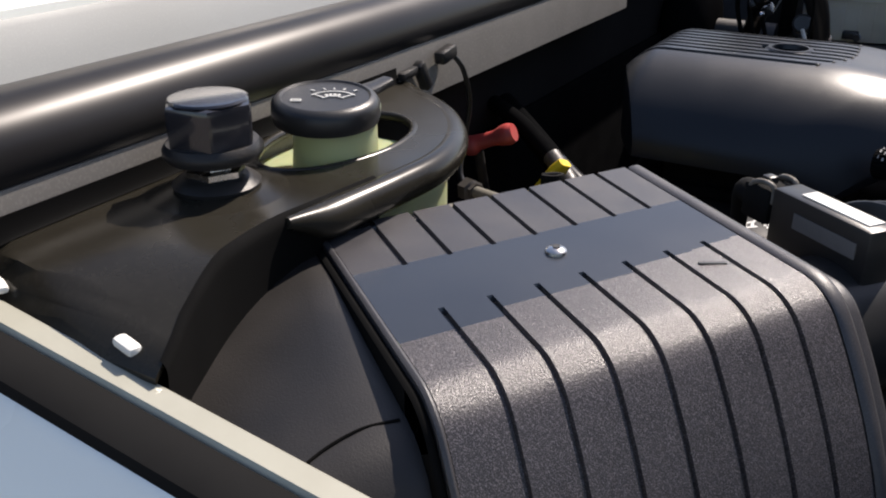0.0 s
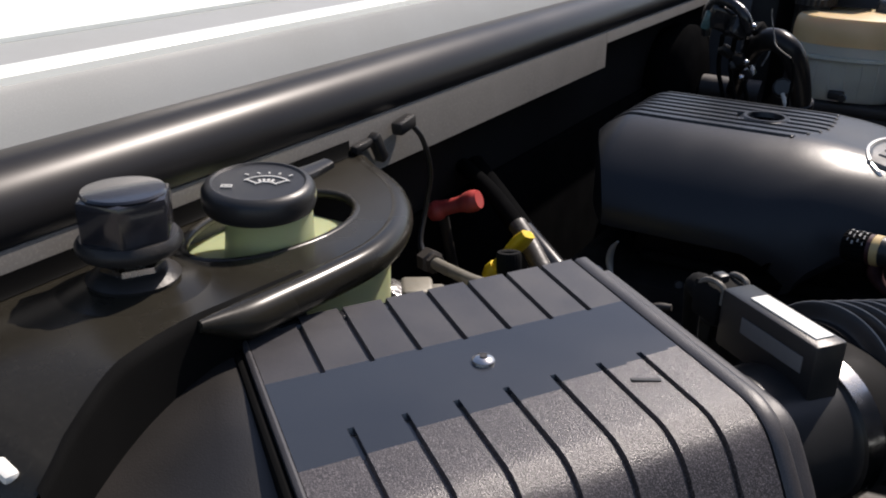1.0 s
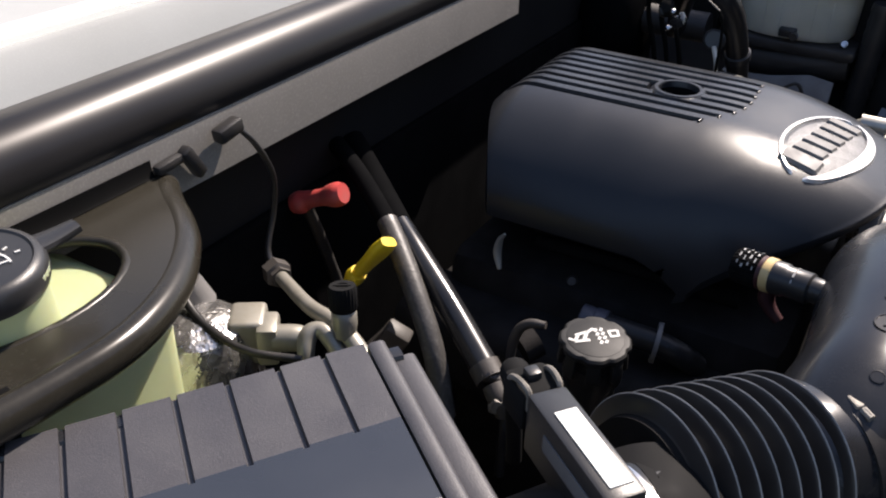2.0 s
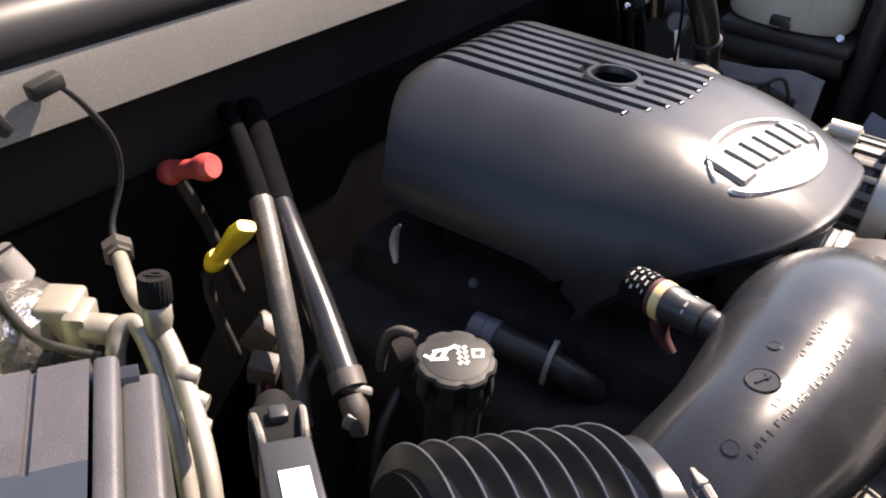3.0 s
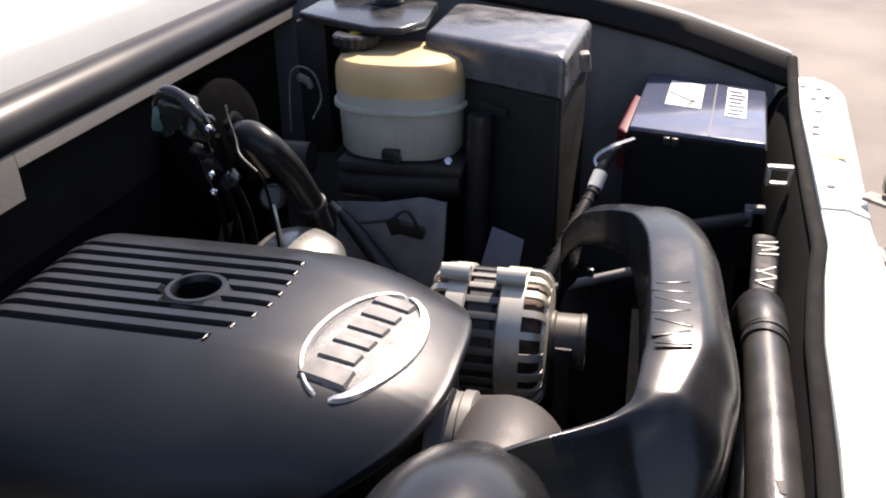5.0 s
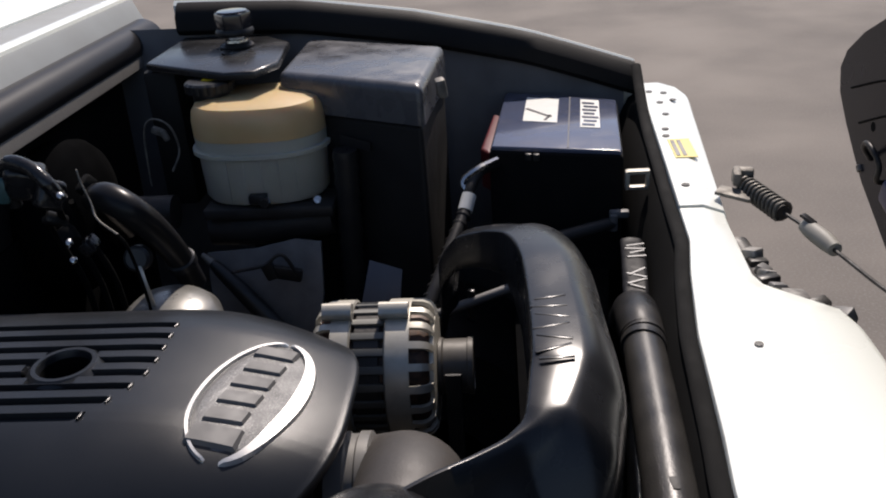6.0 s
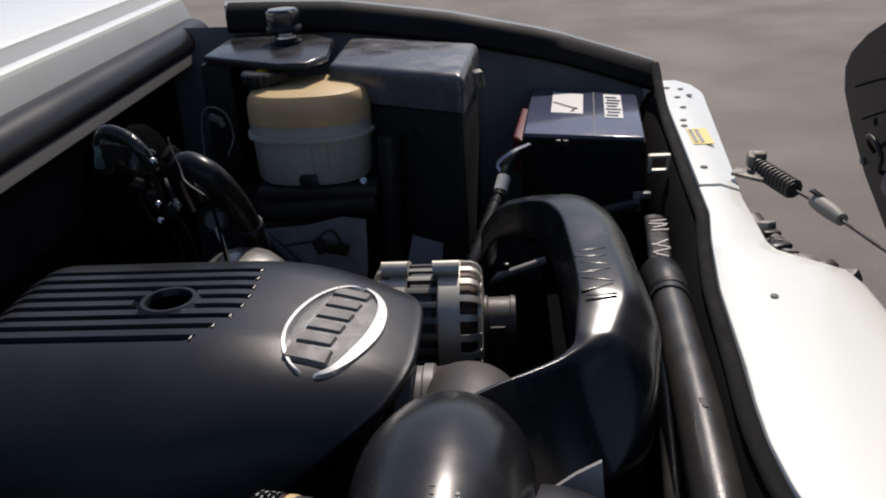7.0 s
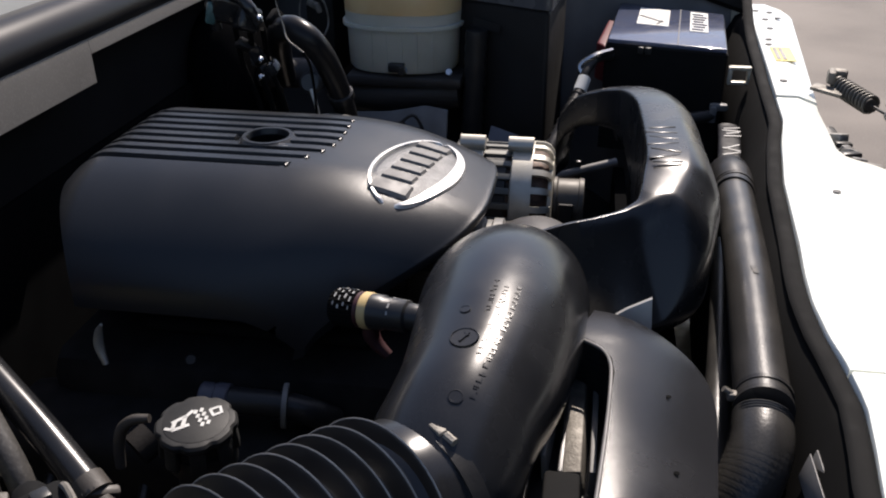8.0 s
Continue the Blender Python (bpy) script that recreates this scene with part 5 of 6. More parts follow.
part("sleeve", sweep([(-0.250, 0.924, 1.044, 0.0168), (-0.236, 0.916, 1.036, 0.0168)], 20, 3), M_tanhose, HB)
part("clip", block((0.034, 0.010, 0.012), pose(-0.232, 0.916, 1.040, 20, 15, 35), 0.003), M_tanhose, HB, "dull brown hose clip")
part("clip", block((0.012, 0.014, 0.018), pose(-0.222, 0.900, 1.022, 0, 20, 30), 0.003), M_weathered, HB, "dull metal clip")
part("fitting", sweep([(-0.232, 0.913, 1.033, 0.0125), (-0.222, 0.907, 1.025, 0.0125), (-0.217, 0.904, 1.019, 0.010), (-0.214, 0.902, 1.008, 0.008)], 18, 4), M_tanhose, HB, "dull metal fitting")
part("clip_wire", sweep([(-0.238, 0.962, 1.030, 0.005), (-0.237, 0.964, 1.052, 0.0055), (-0.231, 0.965, 1.072, 0.0055), (-0.219, 0.966, 1.083, 0.005), (-0.203, 0.967, 1.086, 0.004)], 10, 5), M_tanhose, HB, "dull rubber loop")

# ---- air conditioning lines behind the air box ----
AP = thing("air_conditioning_pipe", "dull aluminium air conditioning pipe with a service valve", "pipe", (-0.32, 0.79, 1.0))
part("pipe", sweep([(-0.455, 0.850, 1.128, 0.0070), (-0.425, 0.833, 1.132, 0.0070), (-0.375, 0.805, 1.140, 0.0072), (-0.325, 0.790, 1.142, 0.0080), (-0.275, 0.770, 1.120, 0.0082), (-0.225, 0.742, 1.090, 0.0082), (-0.190, 0.715, 1.050, 0.0082)], 18, 8), M_alupipe, AP)
part("nut", lathe([(0.009, 0), (0.0145, 0.003), (0.0145, 0.018), (0.011, 0.020), (0.011, 0.026)], aim((-0.463, 0.855, 1.126), (0.8, -0.45, 0.1)), 6), M_tanhose, AP, "grey hexagonal fitting")
part("branch", sweep([(-0.346, 0.758, 1.090, 0.0088), (-0.350, 0.764, 1.118, 0.0078), (-0.355, 0.775, 1.133, 0.0088), (-0.349, 0.783, 1.138, 0.0078), (-0.336, 0.783, 1.134, 0.0088), (-0.312, 0.774, 1.118, 0.0078), (-0.278, 0.758, 1.090, 0.0078), (-0.24, 0.735, 1.05, 0.0078)], 16, 8), M_alupipe, AP)
valve = part("valve_port", lathe([(0.009, -0.012), (0.0115, 0.0), (0.0115, 0.012), (0.010, 0.014)], aim((-0.322, 0.787, 1.152), (-0.1, 0.1, 1)), 20), M_alupipe, AP)
part("valve_cap", join(lathe([(0.0115, 0.0), (0.0128, 0.002), (0.0128, 0.020), (0.0118, 0.0235), (0.006, 0.0235), (0.0055, 0.021), (0.0, 0.021)], aim((-0.324, 0.789, 1.166), (-0.12, 0.12, 1)), 48, 24, 0.05), block((0.016, 0.0025, 0.0015), aim((-0.324, 0.789, 1.166), (-0.12, 0.12, 1)) @ pose(0, 0, 0.0235, 0, 0, 30))), M_mattrubber, valve, "black screw cap")
for k, (cx, cy, cz) in enumerate(((-0.270, 0.782, 1.127), (-0.256, 0.775, 1.114), (-0.243, 0.766, 1.102))):
    part("clamp_lug", sweep([(cx - 0.016, cy - 0.009, cz - 0.001, 0.0075), (cx - 0.009, cy - 0.005, cz, 0.0082), (cx - 0.003 + 0.002 * (k % 2), cy - 0.001, cz - 0.001, 0.0062)], 12, 3, 2.6), M_alupipe, AP)
JB = thing("pipe_joint", "dull aluminium pipe joint beside the air box", "pipe fitting", (-0.41, 0.76, 1.05))
part("joint", join(block((0.034, 0.040, 0.046), pose(-0.418, 0.766, 1.118, 0, 0, 35), 0.005, 3), block((0.020, 0.034, 0.040), pose(-0.396, 0.768, 1.119, 0, 0, 35), 0.004, 2)), M_alupipe, JB)
part("collar", sweep([(-0.388, 0.766, 1.124, 0.0125), (-0.368, 0.778, 1.124, 0.0125), (-0.360, 0.782, 1.122, 0.008)], 20, 3), M_alupipe, JB)
ACC = thing("accumulator", "dark accumulator canister wrapped in crinkled foil", "canister", (-0.445, 0.70, 0.9))
cb = lathe([(0.056, -0.22), (0.058, -0.12), (0.0585, -0.08), (0.058, -0.05), (0.056, -0.02), (0.054, 0.0), (0.044, 0.022), (0.024, 0.032), (0.0, 0.034)], pose(-0.455, 0.735, 1.11), 56)
for v in cb.verts:
    v.co += Vector((1, 1, 0.3)) * 0.006 * noise.noise(v.co * 45)
part("canister", cb, M_foil, ACC)
part("blue_band", lathe([(0.018, 0), (0.018, 0.03), (0.0, 0.032)], pose(-0.478, 0.765, 1.128, 20, -15), 24), M_greyplastic, ACC)
WC = thing("cowl_cable", "thin black cable hanging from a clip on the cowl strip", "cable", (-0.47, 0.83, 1.15))
part("cable", sweep([(-0.470, 0.828, 1.293, 0.0028), (-0.462, 0.845, 1.270, 0.0030), (-0.468, 0.872, 1.225, 0.0030), (-0.478, 0.880, 1.180, 0.0030), (-0.474, 0.862, 1.145, 0.0032), (-0.463, 0.853, 1.128, 0.005)], 10, 8), M_rubber, WC)
part("clip", block((0.014, 0.030, 0.014), pose(-0.470, 0.820, 1.291, 10), 0.003), M_rubber, WC)
CC = thing("cowl_clip", "black plastic clip pushed into the cowl strip", "clip", (-0.473, 0.77, 1.27))
part("clip", join(block((0.012, 0.012, 0.034), pose(-0.472, 0.775, 1.277, 30), 0.003), block((0.010, 0.030, 0.009), pose(-0.474, 0.750, 1.284, 5), 0.003)), M_rubber, CC)
LH = thing("vacuum_hose", "thin black hose curving down behind the air box", "hose", (-0.43, 0.72, 1.1))
part("hose", sweep([(-0.520, 0.765, 1.175, 0.0042), (-0.480, 0.745, 1.158, 0.0042), (-0.447, 0.733, 1.144, 0.0040), (-0.410, 0.727, 1.138, 0.0038), (-0.378, 0.727, 1.137, 0.0036), (-0.338, 0.745, 1.134, 0.0036)], 12, 8), M_rubber, LH)
WP = thing("wiring_plugs", "grey and brown wiring plugs under the heater hoses", "wiring", (-0.33, 0.92, 0.9))
part("plug", block((0.030, 0.024, 0.036), pose(-0.356, 0.926, 0.989, 20, 10, 30), 0.004), M_tanhose, WP)
part("plug", block((0.032, 0.022, 0.050), pose(-0.385, 0.955, 1.000, 10, 30, 20), 0.004), M_tanhose, WP)
part("plug", block((0.028, 0.020, 0.045), pose(-0.315, 0.895, 0.965, -20, 10, 20), 0.004), M_tanhose, WP)
for k in range(5):
    part("wire", sweep([(-0.36 + 0.012 * k, 0.925, 0.985 - 0.01 * k, 0.0035), (-0.33 + 0.01 * k, 0.89 - 0.008 * k, 0.94, 0.0035), (-0.30 + 0.02 * k, 0.87, 0.88, 0.0035), (-0.27, 0.90 + 0.02 * k, 0.78, 0.0035)], 8, 6), M_darkred if k == 1 else M_rubber, WP)

# ---- coolant tank ----
CT = thing("coolant_tank", "milky plastic coolant tank with a yellowed top", "coolant tank", (-0.17, 2.01, 1.10))


def oval_body(profile, m, a, b, seg=64, power=2.6):
    """Like lathe, with an oval section a by b."""
    bm = lathe(profile, None, seg)
    for v in bm.verts:
        t = math.atan2(v.co.y, v.co.x)
        r = math.hypot(v.co.x, v.co.y)
        k = (abs(math.cos(t)) ** power + abs(math.sin(t)) ** power) ** (-1 / power)
        v.co.x, v.co.y = r * k * a * math.cos(t), r * k * b * math.sin(t)
    bmesh.ops.transform(bm, matrix=m, verts=bm.verts)
    return bm


tm = pose(-0.180, 2.015, 0)
part("lower_shell", oval_body([(0.0, 1.135), (0.88, 1.135), (0.93, 1.143), (0.95, 1.212), (0.955, 1.214)], tm, 0.112, 0.092), M_tank, CT, "milky white lower shell")
part("seam_flange", oval_body([(0.95, 1.2142), (1.02, 1.215), (1.02, 1.222), (0.95, 1.2228)], tm, 0.112, 0.092), M_tank, CT)
part("middle_shell", oval_body([(0.965, 1.223), (0.978, 1.2415)], tm, 0.112, 0.092), M_tank, CT)
part("upper_shell", oval_body([(0.978, 1.242), (0.978, 1.268), (0.955, 1.283), (0.89, 1.293), (0.70, 1.298), (0.0, 1.299)], tm, 0.112, 0.092), M_tanktop, CT, "yellowed tan upper shell")
part("filler_neck", lathe([(0.030, 1.28), (0.030, 1.307)], pose(-0.258, 2.02, 0), 30), M_plastic, CT)
tcap = part("cap", lathe([(0.034, 1.3045), (0.0405, 1.306), (0.0405, 1.319), (0.037, 1.3225), (0.0, 1.323)], pose(-0.258, 2.02, 0), 72, 18, 0.05), M_plastic, CT, "black ribbed pressure cap")
part("cap_sticker", lathe([(0.0, 0), (0.012, 0), (0.012, 0.0006), (0.0, 0.0006)], pose(-0.258, 2.02, 1.3234), 24), M_yellow, tcap, "worn yellow sticker")
part("boss", join(block((0.030, 0.016, 0.016), pose(-0.178, 1.922, 1.150), 0.003), lathe([(0.007, 0), (0.007, 0.012)], aim((-0.165, 1.915, 1.148), (0, -1, 0)), 14)), M_plastic, CT)
for dx, dz in ((-0.165, 1.146), (-0.082, 1.146)):
    part("bolt", lathe([(0.006, 0), (0.0075, 0.002), (0.006, 0.007), (0.0, 0.008)], aim((dx, 1.916, dz), (0.3, -0.8, 0.5)), 12), M_steel, CT)
for k in range(5):
    part("rib", block((0.002, 0.003, 0.07), pose(-0.225 + 0.028 * k, 1.928 + 0.0006 * (k - 2) ** 2, 1.175), 0.0008), M_tank, CT)
HYD = thing("tank_bracket", "dark cast bracket and pump under the coolant tank", "bracket", (-0.17, 1.98, 1.0))
part("shelf", block((0.215, 0.15, 0.020), pose(-0.168, 2.00, 1.122), 0.005), M_dark, HYD)
part("body", sweep([(-0.275, 1.965, 1.085, 0.030), (-0.17, 1.965, 1.088, 0.034), (-0.068, 1.965, 1.098, 0.030)], 24, 4), M_dark, HYD)
part("foot", block((0.05, 0.10, 0.28), pose(-0.19, 2.02, 0.94), 0.01), M_dark, HYD)
WB = thing("grey_support", "pale grey support plate with a black clip", "bracket", (-0.13, 1.85, 0.95))
part("plate", slab([(-0.135, -0.10), (0.034, -0.10), (0.046, -0.02), (0.046, 0.062), (0.004, 0.068), (-0.06, 0.055), (-0.140, 0.05)], -0.004, 0.004, pose(-0.125, 1.875, 1.025, 72, 0, 0), 0.002), material("pale_grey_plastic", (0.16, 0.153, 0.148), 0.5, base2=(0.12, 0.115, 0.11), big=30), WB)
part("clip", join(block((0.05, 0.012, 0.022), pose(-0.130, 1.848, 1.052, 0, 12, 0), 0.004), block((0.02, 0.014, 0.03), pose(-0.155, 1.846, 1.058, 0, -20, 0), 0.004)), M_rubber, WB)
part("cable", sweep([(-0.20, 1.80, 1.08, 0.003), (-0.16, 1.83, 1.075, 0.003), (-0.13, 1.835, 1.09, 0.003), (-0.11, 1.84, 1.05, 0.003)], 8, 6), M_dark, WB)
BS = thing("blue_card", "pale blue-grey plastic flap by the alternator", "flap", (0.03, 1.79, 1.02))
part("flap", slab([(-0.03, -0.035), (0.03, -0.03), (0.03, 0.02), (-0.022, 0.032)], -0.001, 0.001, pose(0.028, 1.795, 1.058, 60, 0, -10), 0.0005), material("blue_grey_flap", (0.085, 0.092, 0.115), 0.45), BS)

# ---- firewall side clutter ----
HN = thing("wiring_harness", "glossy black wiring plugs and looped conduit behind the engine cover", "wiring", (-0.30, 1.54, 1.12))
M_wet = material("glossy_black_plug_plastic", (0.012, 0.012, 0.013), 0.16, base2=(0.018, 0.018, 0.019), big=50, grain=160, bump=0.5, rough_var=0.08)
part("plug_body", join(block((0.046, 0.034, 0.040), pose(-0.330, 1.545, 1.330, 12, 18, 25), 0.008, 3), block((0.030, 0.030, 0.034), pose(-0.297, 1.530, 1.318, -10, 25, 40), 0.006, 3)), M_wet, HN)
part("looped_conduit", sweep([(-0.352, 1.552, 1.298, 0.0075), (-0.352, 1.542, 1.336, 0.0080), (-0.334, 1.532, 1.357, 0.0085), (-0.306, 1.522, 1.352, 0.0085), (-0.286, 1.512, 1.338, 0.0085), (-0.276, 1.516, 1.316, 0.0078)], 14, 6), M_wet, HN, "glossy conduit loop")
part("teal_plug", block((0.014, 0.012, 0.030), pose(-0.347, 1.528, 1.325, 0, 12, 20), 0.004), material("faded_teal_plastic", (0.05, 0.13, 0.13), 0.35, base2=(0.03, 0.07, 0.07), big=120), HN, "small faded teal plug")
rnd = random.Random(11)
for k in range(7):
    p = Vector((-0.318 + rnd.uniform(-0.03, 0.045), 1.542 + rnd.uniform(-0.012, 0.03), 1.285 + rnd.uniform(-0.045, 0.04)))
    part("plug", block((rnd.uniform(0.016, 0.028), rnd.uniform(0.012, 0.02), rnd.uniform(0.014, 0.026)), Matrix.Translation(p) @ pose(0, 0, 0, rnd.uniform(-40, 40), rnd.uniform(-40, 40), rnd.uniform(0, 90)), 0.004), (M_wet, M_mattrubber, M_plastic)[k % 3], HN)
for k in range(3):
    x, y = -0.325 + 0.020 * k, 1.552
    part("wire", sweep([(x, y, 1.30, 0.004), (x - 0.006, y + 0.03, 1.24, 0.004), (x + 0.01, y + 0.04, 1.17, 0.004), (x + 0.02, y + 0.03, 1.06, 0.004)], 8, 5), M_seam, HN)
for cx, cy, cz in ((-0.268, 1.503, 1.327), (-0.270, 1.500, 1.272), (-0.277, 1.512, 1.245)):
    part("bright_tip", lathe([(0.0, -0.006), (0.0035, -0.005), (0.0040, 0.002), (0.0, 0.005)], aim((cx, cy - 0.004, cz), (0.5, -0.4, 0.6)), 12), M_steel, HN, "bright metal tip")
BH = thing("breather_hose", "fat black rubber hose bent over the engine's back", "hose", (-0.21, 1.55, 1.1))
part("hose", sweep([(-0.345, 1.80, 1.16, 0.0165), (-0.315, 1.70, 1.225, 0.0170), (-0.285, 1.615, 1.276, 0.0172), (-0.264, 1.572, 1.295, 0.0176), (-0.241, 1.555, 1.301, 0.0180), (-0.216, 1.548, 1.288, 0.0180), (-0.203, 1.568, 1.256, 0.0175), (-0.196, 1.602, 1.205, 0.0168), (-0.192, 1.630, 1.15, 0.0160)], 18, 8), M_sealrubber, BH)
part("collar", lathe([(0.0170, 0), (0.0195, 0.002), (0.0195, 0.012), (0.0170, 0.014)], aim((-0.195, 1.606, 1.198), (0.06, 0.45, -0.9)), 22), M_rubber, BH)
TW = thing("bent_pipe", "thin bent metal pipe by the harness", "pipe", (-0.23, 1.50, 1.29))
part("pipe", sweep([(-0.246, 1.506, 1.354, 0.0010), (-0.244, 1.505, 1.340, 0.0010), (-0.236, 1.500, 1.318, 0.0010), (-0.228, 1.490, 1.302, 0.0012), (-0.202, 1.475, 1.289, 0.0012)], 8, 6), M_weathered, TW)
part("sleeve", sweep([(-0.203, 1.4755, 1.2895, 0.0020), (-0.196, 1.480, 1.268, 0.0020), (-0.200, 1.505, 1.20, 0.0020), (-0.205, 1.52, 1.13, 0.0020)], 8, 6), M_seam, TW)
RT = thing("round_sensor", "small round grey sensor on the engine's back", "sensor", (-0.21, 1.53, 1.20))
part("sensor", lathe([(0.009, -0.02), (0.0155, -0.014), (0.0155, 0.0), (0.012, 0.003), (0.0, 0.003)], aim((-0.217, 1.537, 1.231), (0.1, -0.9, 0.3)), 28), M_plastic, RT)
part("tail", sweep([(-0.214, 1.532, 1.222, 0.0035), (-0.206, 1.520, 1.208, 0.003), (-0.203, 1.520, 1.190, 0.003), (-0.205, 1.53, 1.16, 0.003)], 8, 4), M_alu, RT)
CN = thing("rear_conduit", "black conduit with a pale tip below the coolant tank", "conduit", (-0.20, 1.87, 0.95))
part("conduit", sweep([(-0.248, 1.855, 1.071, 0.0070), (-0.237, 1.850, 1.062, 0.0105), (-0.204, 1.840, 1.028, 0.0135), (-0.173, 1.830, 0.995, 0.0145), (-0.12, 1.81, 0.94, 0.0145)], 16, 5), M_plastic, CN)
part("pale_tip", sweep([(-0.264, 1.861, 1.083, 0.0040), (-0.248, 1.855, 1.071, 0.0075)], 12, 2), M_weathered, CN, "pale grey tip")
BB2 = thing("brake_booster", "black brake booster drum on the firewall", "brake booster", (-0.45, 1.95, 1.1))
part("drum", lathe([(0.115, -0.06), (0.125, -0.04), (0.125, 0.0), (0.115, 0.015), (0.07, 0.03), (0.0, 0.035)], aim((-0.475, 1.93, 1.13), (1, 0, 0)), 48), M_deepmatt, BB2)
part("cylinder", sweep([(-0.44, 1.93, 1.13, 0.028), (-0.32, 1.93, 1.13, 0.028)], 22, 2), M_dark, BB2)
part("brake_line", sweep([(-0.395, 2.03, 1.14, 0.0019), (-0.392, 2.03, 1.205, 0.0019), (-0.386, 2.03, 1.245, 0.0019), (-0.370, 2.03, 1.258, 0.0019), (-0.350, 2.03, 1.252, 0.0019), (-0.338, 2.03, 1.235, 0.0019), (-0.334, 2.03, 1.20, 0.0019), (-0.340, 2.00, 1.175, 0.0019)], 10, 6), M_weathered, BB2, "bare metal brake line loop")
part("line_fittings", join(block((0.022, 0.012, 0.012), pose(-0.362, 2.027, 1.238, 0, 25), 0.003), block((0.010, 0.010, 0.020), pose(-0.350, 2.022, 1.232, 0, -20), 0.003)), M_weathered, BB2)
CTU = thing("conduit_tube", "fat black ribbed conduit beside the fuse box", "conduit", (-0.04, 1.96, 1.0))
pts = [(-0.036 - 0.004 * i / 10, 1.955, 1.215 - 0.022 * i / 2, 0.019 + 0.002 * (i % 2)) for i in range(30)]
part("tube", sweep(pts, 20, 1), M_rubber, CTU)

# ---- fuse box ----
FB = thing("fuse_box", "large black fuse box with a satin lid", "fuse box", (-0.02, 2.11, 0.95))
fb = [(-0.149, 2.040), (0.099, 1.905), (0.120, 2.180), (-0.150, 2.312)]


def shrink(poly, k):
    cx, cy = sum(p[0] for p in poly) / len(poly), sum(p[1] for p in poly) / len(poly)
    return [(cx + (x - cx) * k, cy + (y - cy) * k) for x, y in poly]


def soft_box(poly, z0, z1, r, bm_seg=4):
    """An upright prism with rounded edges and top."""
    bm = slab(poly, z0, z1)
    bmesh.ops.bevel(bm, geom=[e for e in bm.edges if max(v.co.z for v in e.verts) > z1 - 1e-5], offset=r, segments=bm_seg, affect="EDGES", profile=0.5)
    return bm


part("lid", soft_box(fb, 1.262, 1.325, 0.014), M_fuselid, FB, "satin black lid")
part("body", soft_box(shrink(fb, 0.965), 0.85, 1.2615, 0.010), M_fusebody, FB)
part("latch", block((0.016, 0.026, 0.030), pose(0.122, 1.985, 1.300, 0, -8, 10), 0.004), M_weathered, FB, "pale grey latch")
part("label", block((0.06, 0.0012, 0.016), pose(-0.02, 1.9655, 1.222, 0, 6, -28.6)), M_rubber, FB)

# ---- battery ----
BT = thing("battery", "black car battery with a blue top and white labels", "battery", (0.30, 2.12, 1.0))
bt = [(0.193, 1.972), (0.400, 1.922), (0.428, 2.215), (0.222, 2.305)]
part("case", soft_box(bt, 1.00, 1.1965, 0.005), M_mattrubber, BT)
part("top_film", soft_box(shrink(bt, 0.97), 1.1968, 1.2035, 0.003), M_blue, BT, "glossy blue top")


def on_battery(a, b):
    """A place on the top from its near inner corner, both 0 to 1."""
    p = [Vector((x, y, 0)) for x, y in bt]
    return (p[0] * (1 - a) + p[1] * a) * (1 - b) + (p[3] * (1 - a) + p[2] * a) * b


def patch(a0, a1, b0, b1, z, h=0.0008):
    return slab([tuple(on_battery(a, b)[:2]) for a, b in ((a0, b0), (a1, b0), (a1, b1), (a0, b1))], z, z + h)


part("label", patch(0.22, 0.50, 0.44, 0.90, 1.2037), M_label, BT, "white paper label")
part("stroke", join(block((0.07, 0.006, 0.0008), Matrix.Translation(on_battery(0.34, 0.60) + Vector((0, 0, 1.205))) @ pose(0, 0, 0, 0, 0, -55)), block((0.03, 0.005, 0.0008), Matrix.Translation(on_battery(0.42, 0.52) + Vector((0, 0, 1.205))) @ pose(0, 0, 0, 0, 0, 70))), M_darkink, BT)
part("label", patch(0.685, 0.84, 0.38, 0.93, 1.2037), M_label, BT, "silver printed label")
for k in range(7):
    part("label_bar", patch(0.70 + 0.012 * (k % 2), 0.80 + 0.015 * (k % 3), 0.41 + 0.07 * k, 0.44 + 0.07 * k, 1.2047), M_blue, BT)
part("groove", patch(0.590, 0.600, 0.03, 0.97, 1.2036), M_darkink, BT)
part("terminal_cover", soft_box([(0.178, 2.02), (0.196, 1.99), (0.217, 2.20), (0.200, 2.22)], 1.12, 1.186, 0.006), M_darkred, BT, "red terminal cover")
for a in (0.30, 0.36):
    q = on_battery(a, 0.0)
    part("notch", block((0.010, 0.008, 0.012), pose(q.x, q.y - 0.002, 1.190), 0.001), M_rubber, BT)
part("hold_down", join(join(join(block((0.006, 0.012, 0.030), pose(0.402, 1.893, 1.168), 0.001), block((0.034, 0.012, 0.006), pose(0.418, 1.893, 1.181), 0.001)), block((0.005, 0.010, 0.022), pose(0.432, 1.893, 1.170), 0.001)), block((0.030, 0.010, 0.005), pose(0.418, 1.893, 1.156), 0.001)), M_alu, BT, "bright hold-down clamp")
CB = thing("battery_cable", "black battery cable with white tape", "cable", (0.14, 1.85, 1.05))
part("cable", sweep([(0.205, 1.965, 1.175, 0.008), (0.180, 1.935, 1.178, 0.0085), (0.163, 1.905, 1.160, 0.0085), (0.157, 1.885, 1.140, 0.009), (0.135, 1.82, 1.105, 0.010), (0.105, 1.735, 1.055, 0.011), (0.07, 1.66, 0.99, 0.011)], 16, 8), M_rubber, CB)
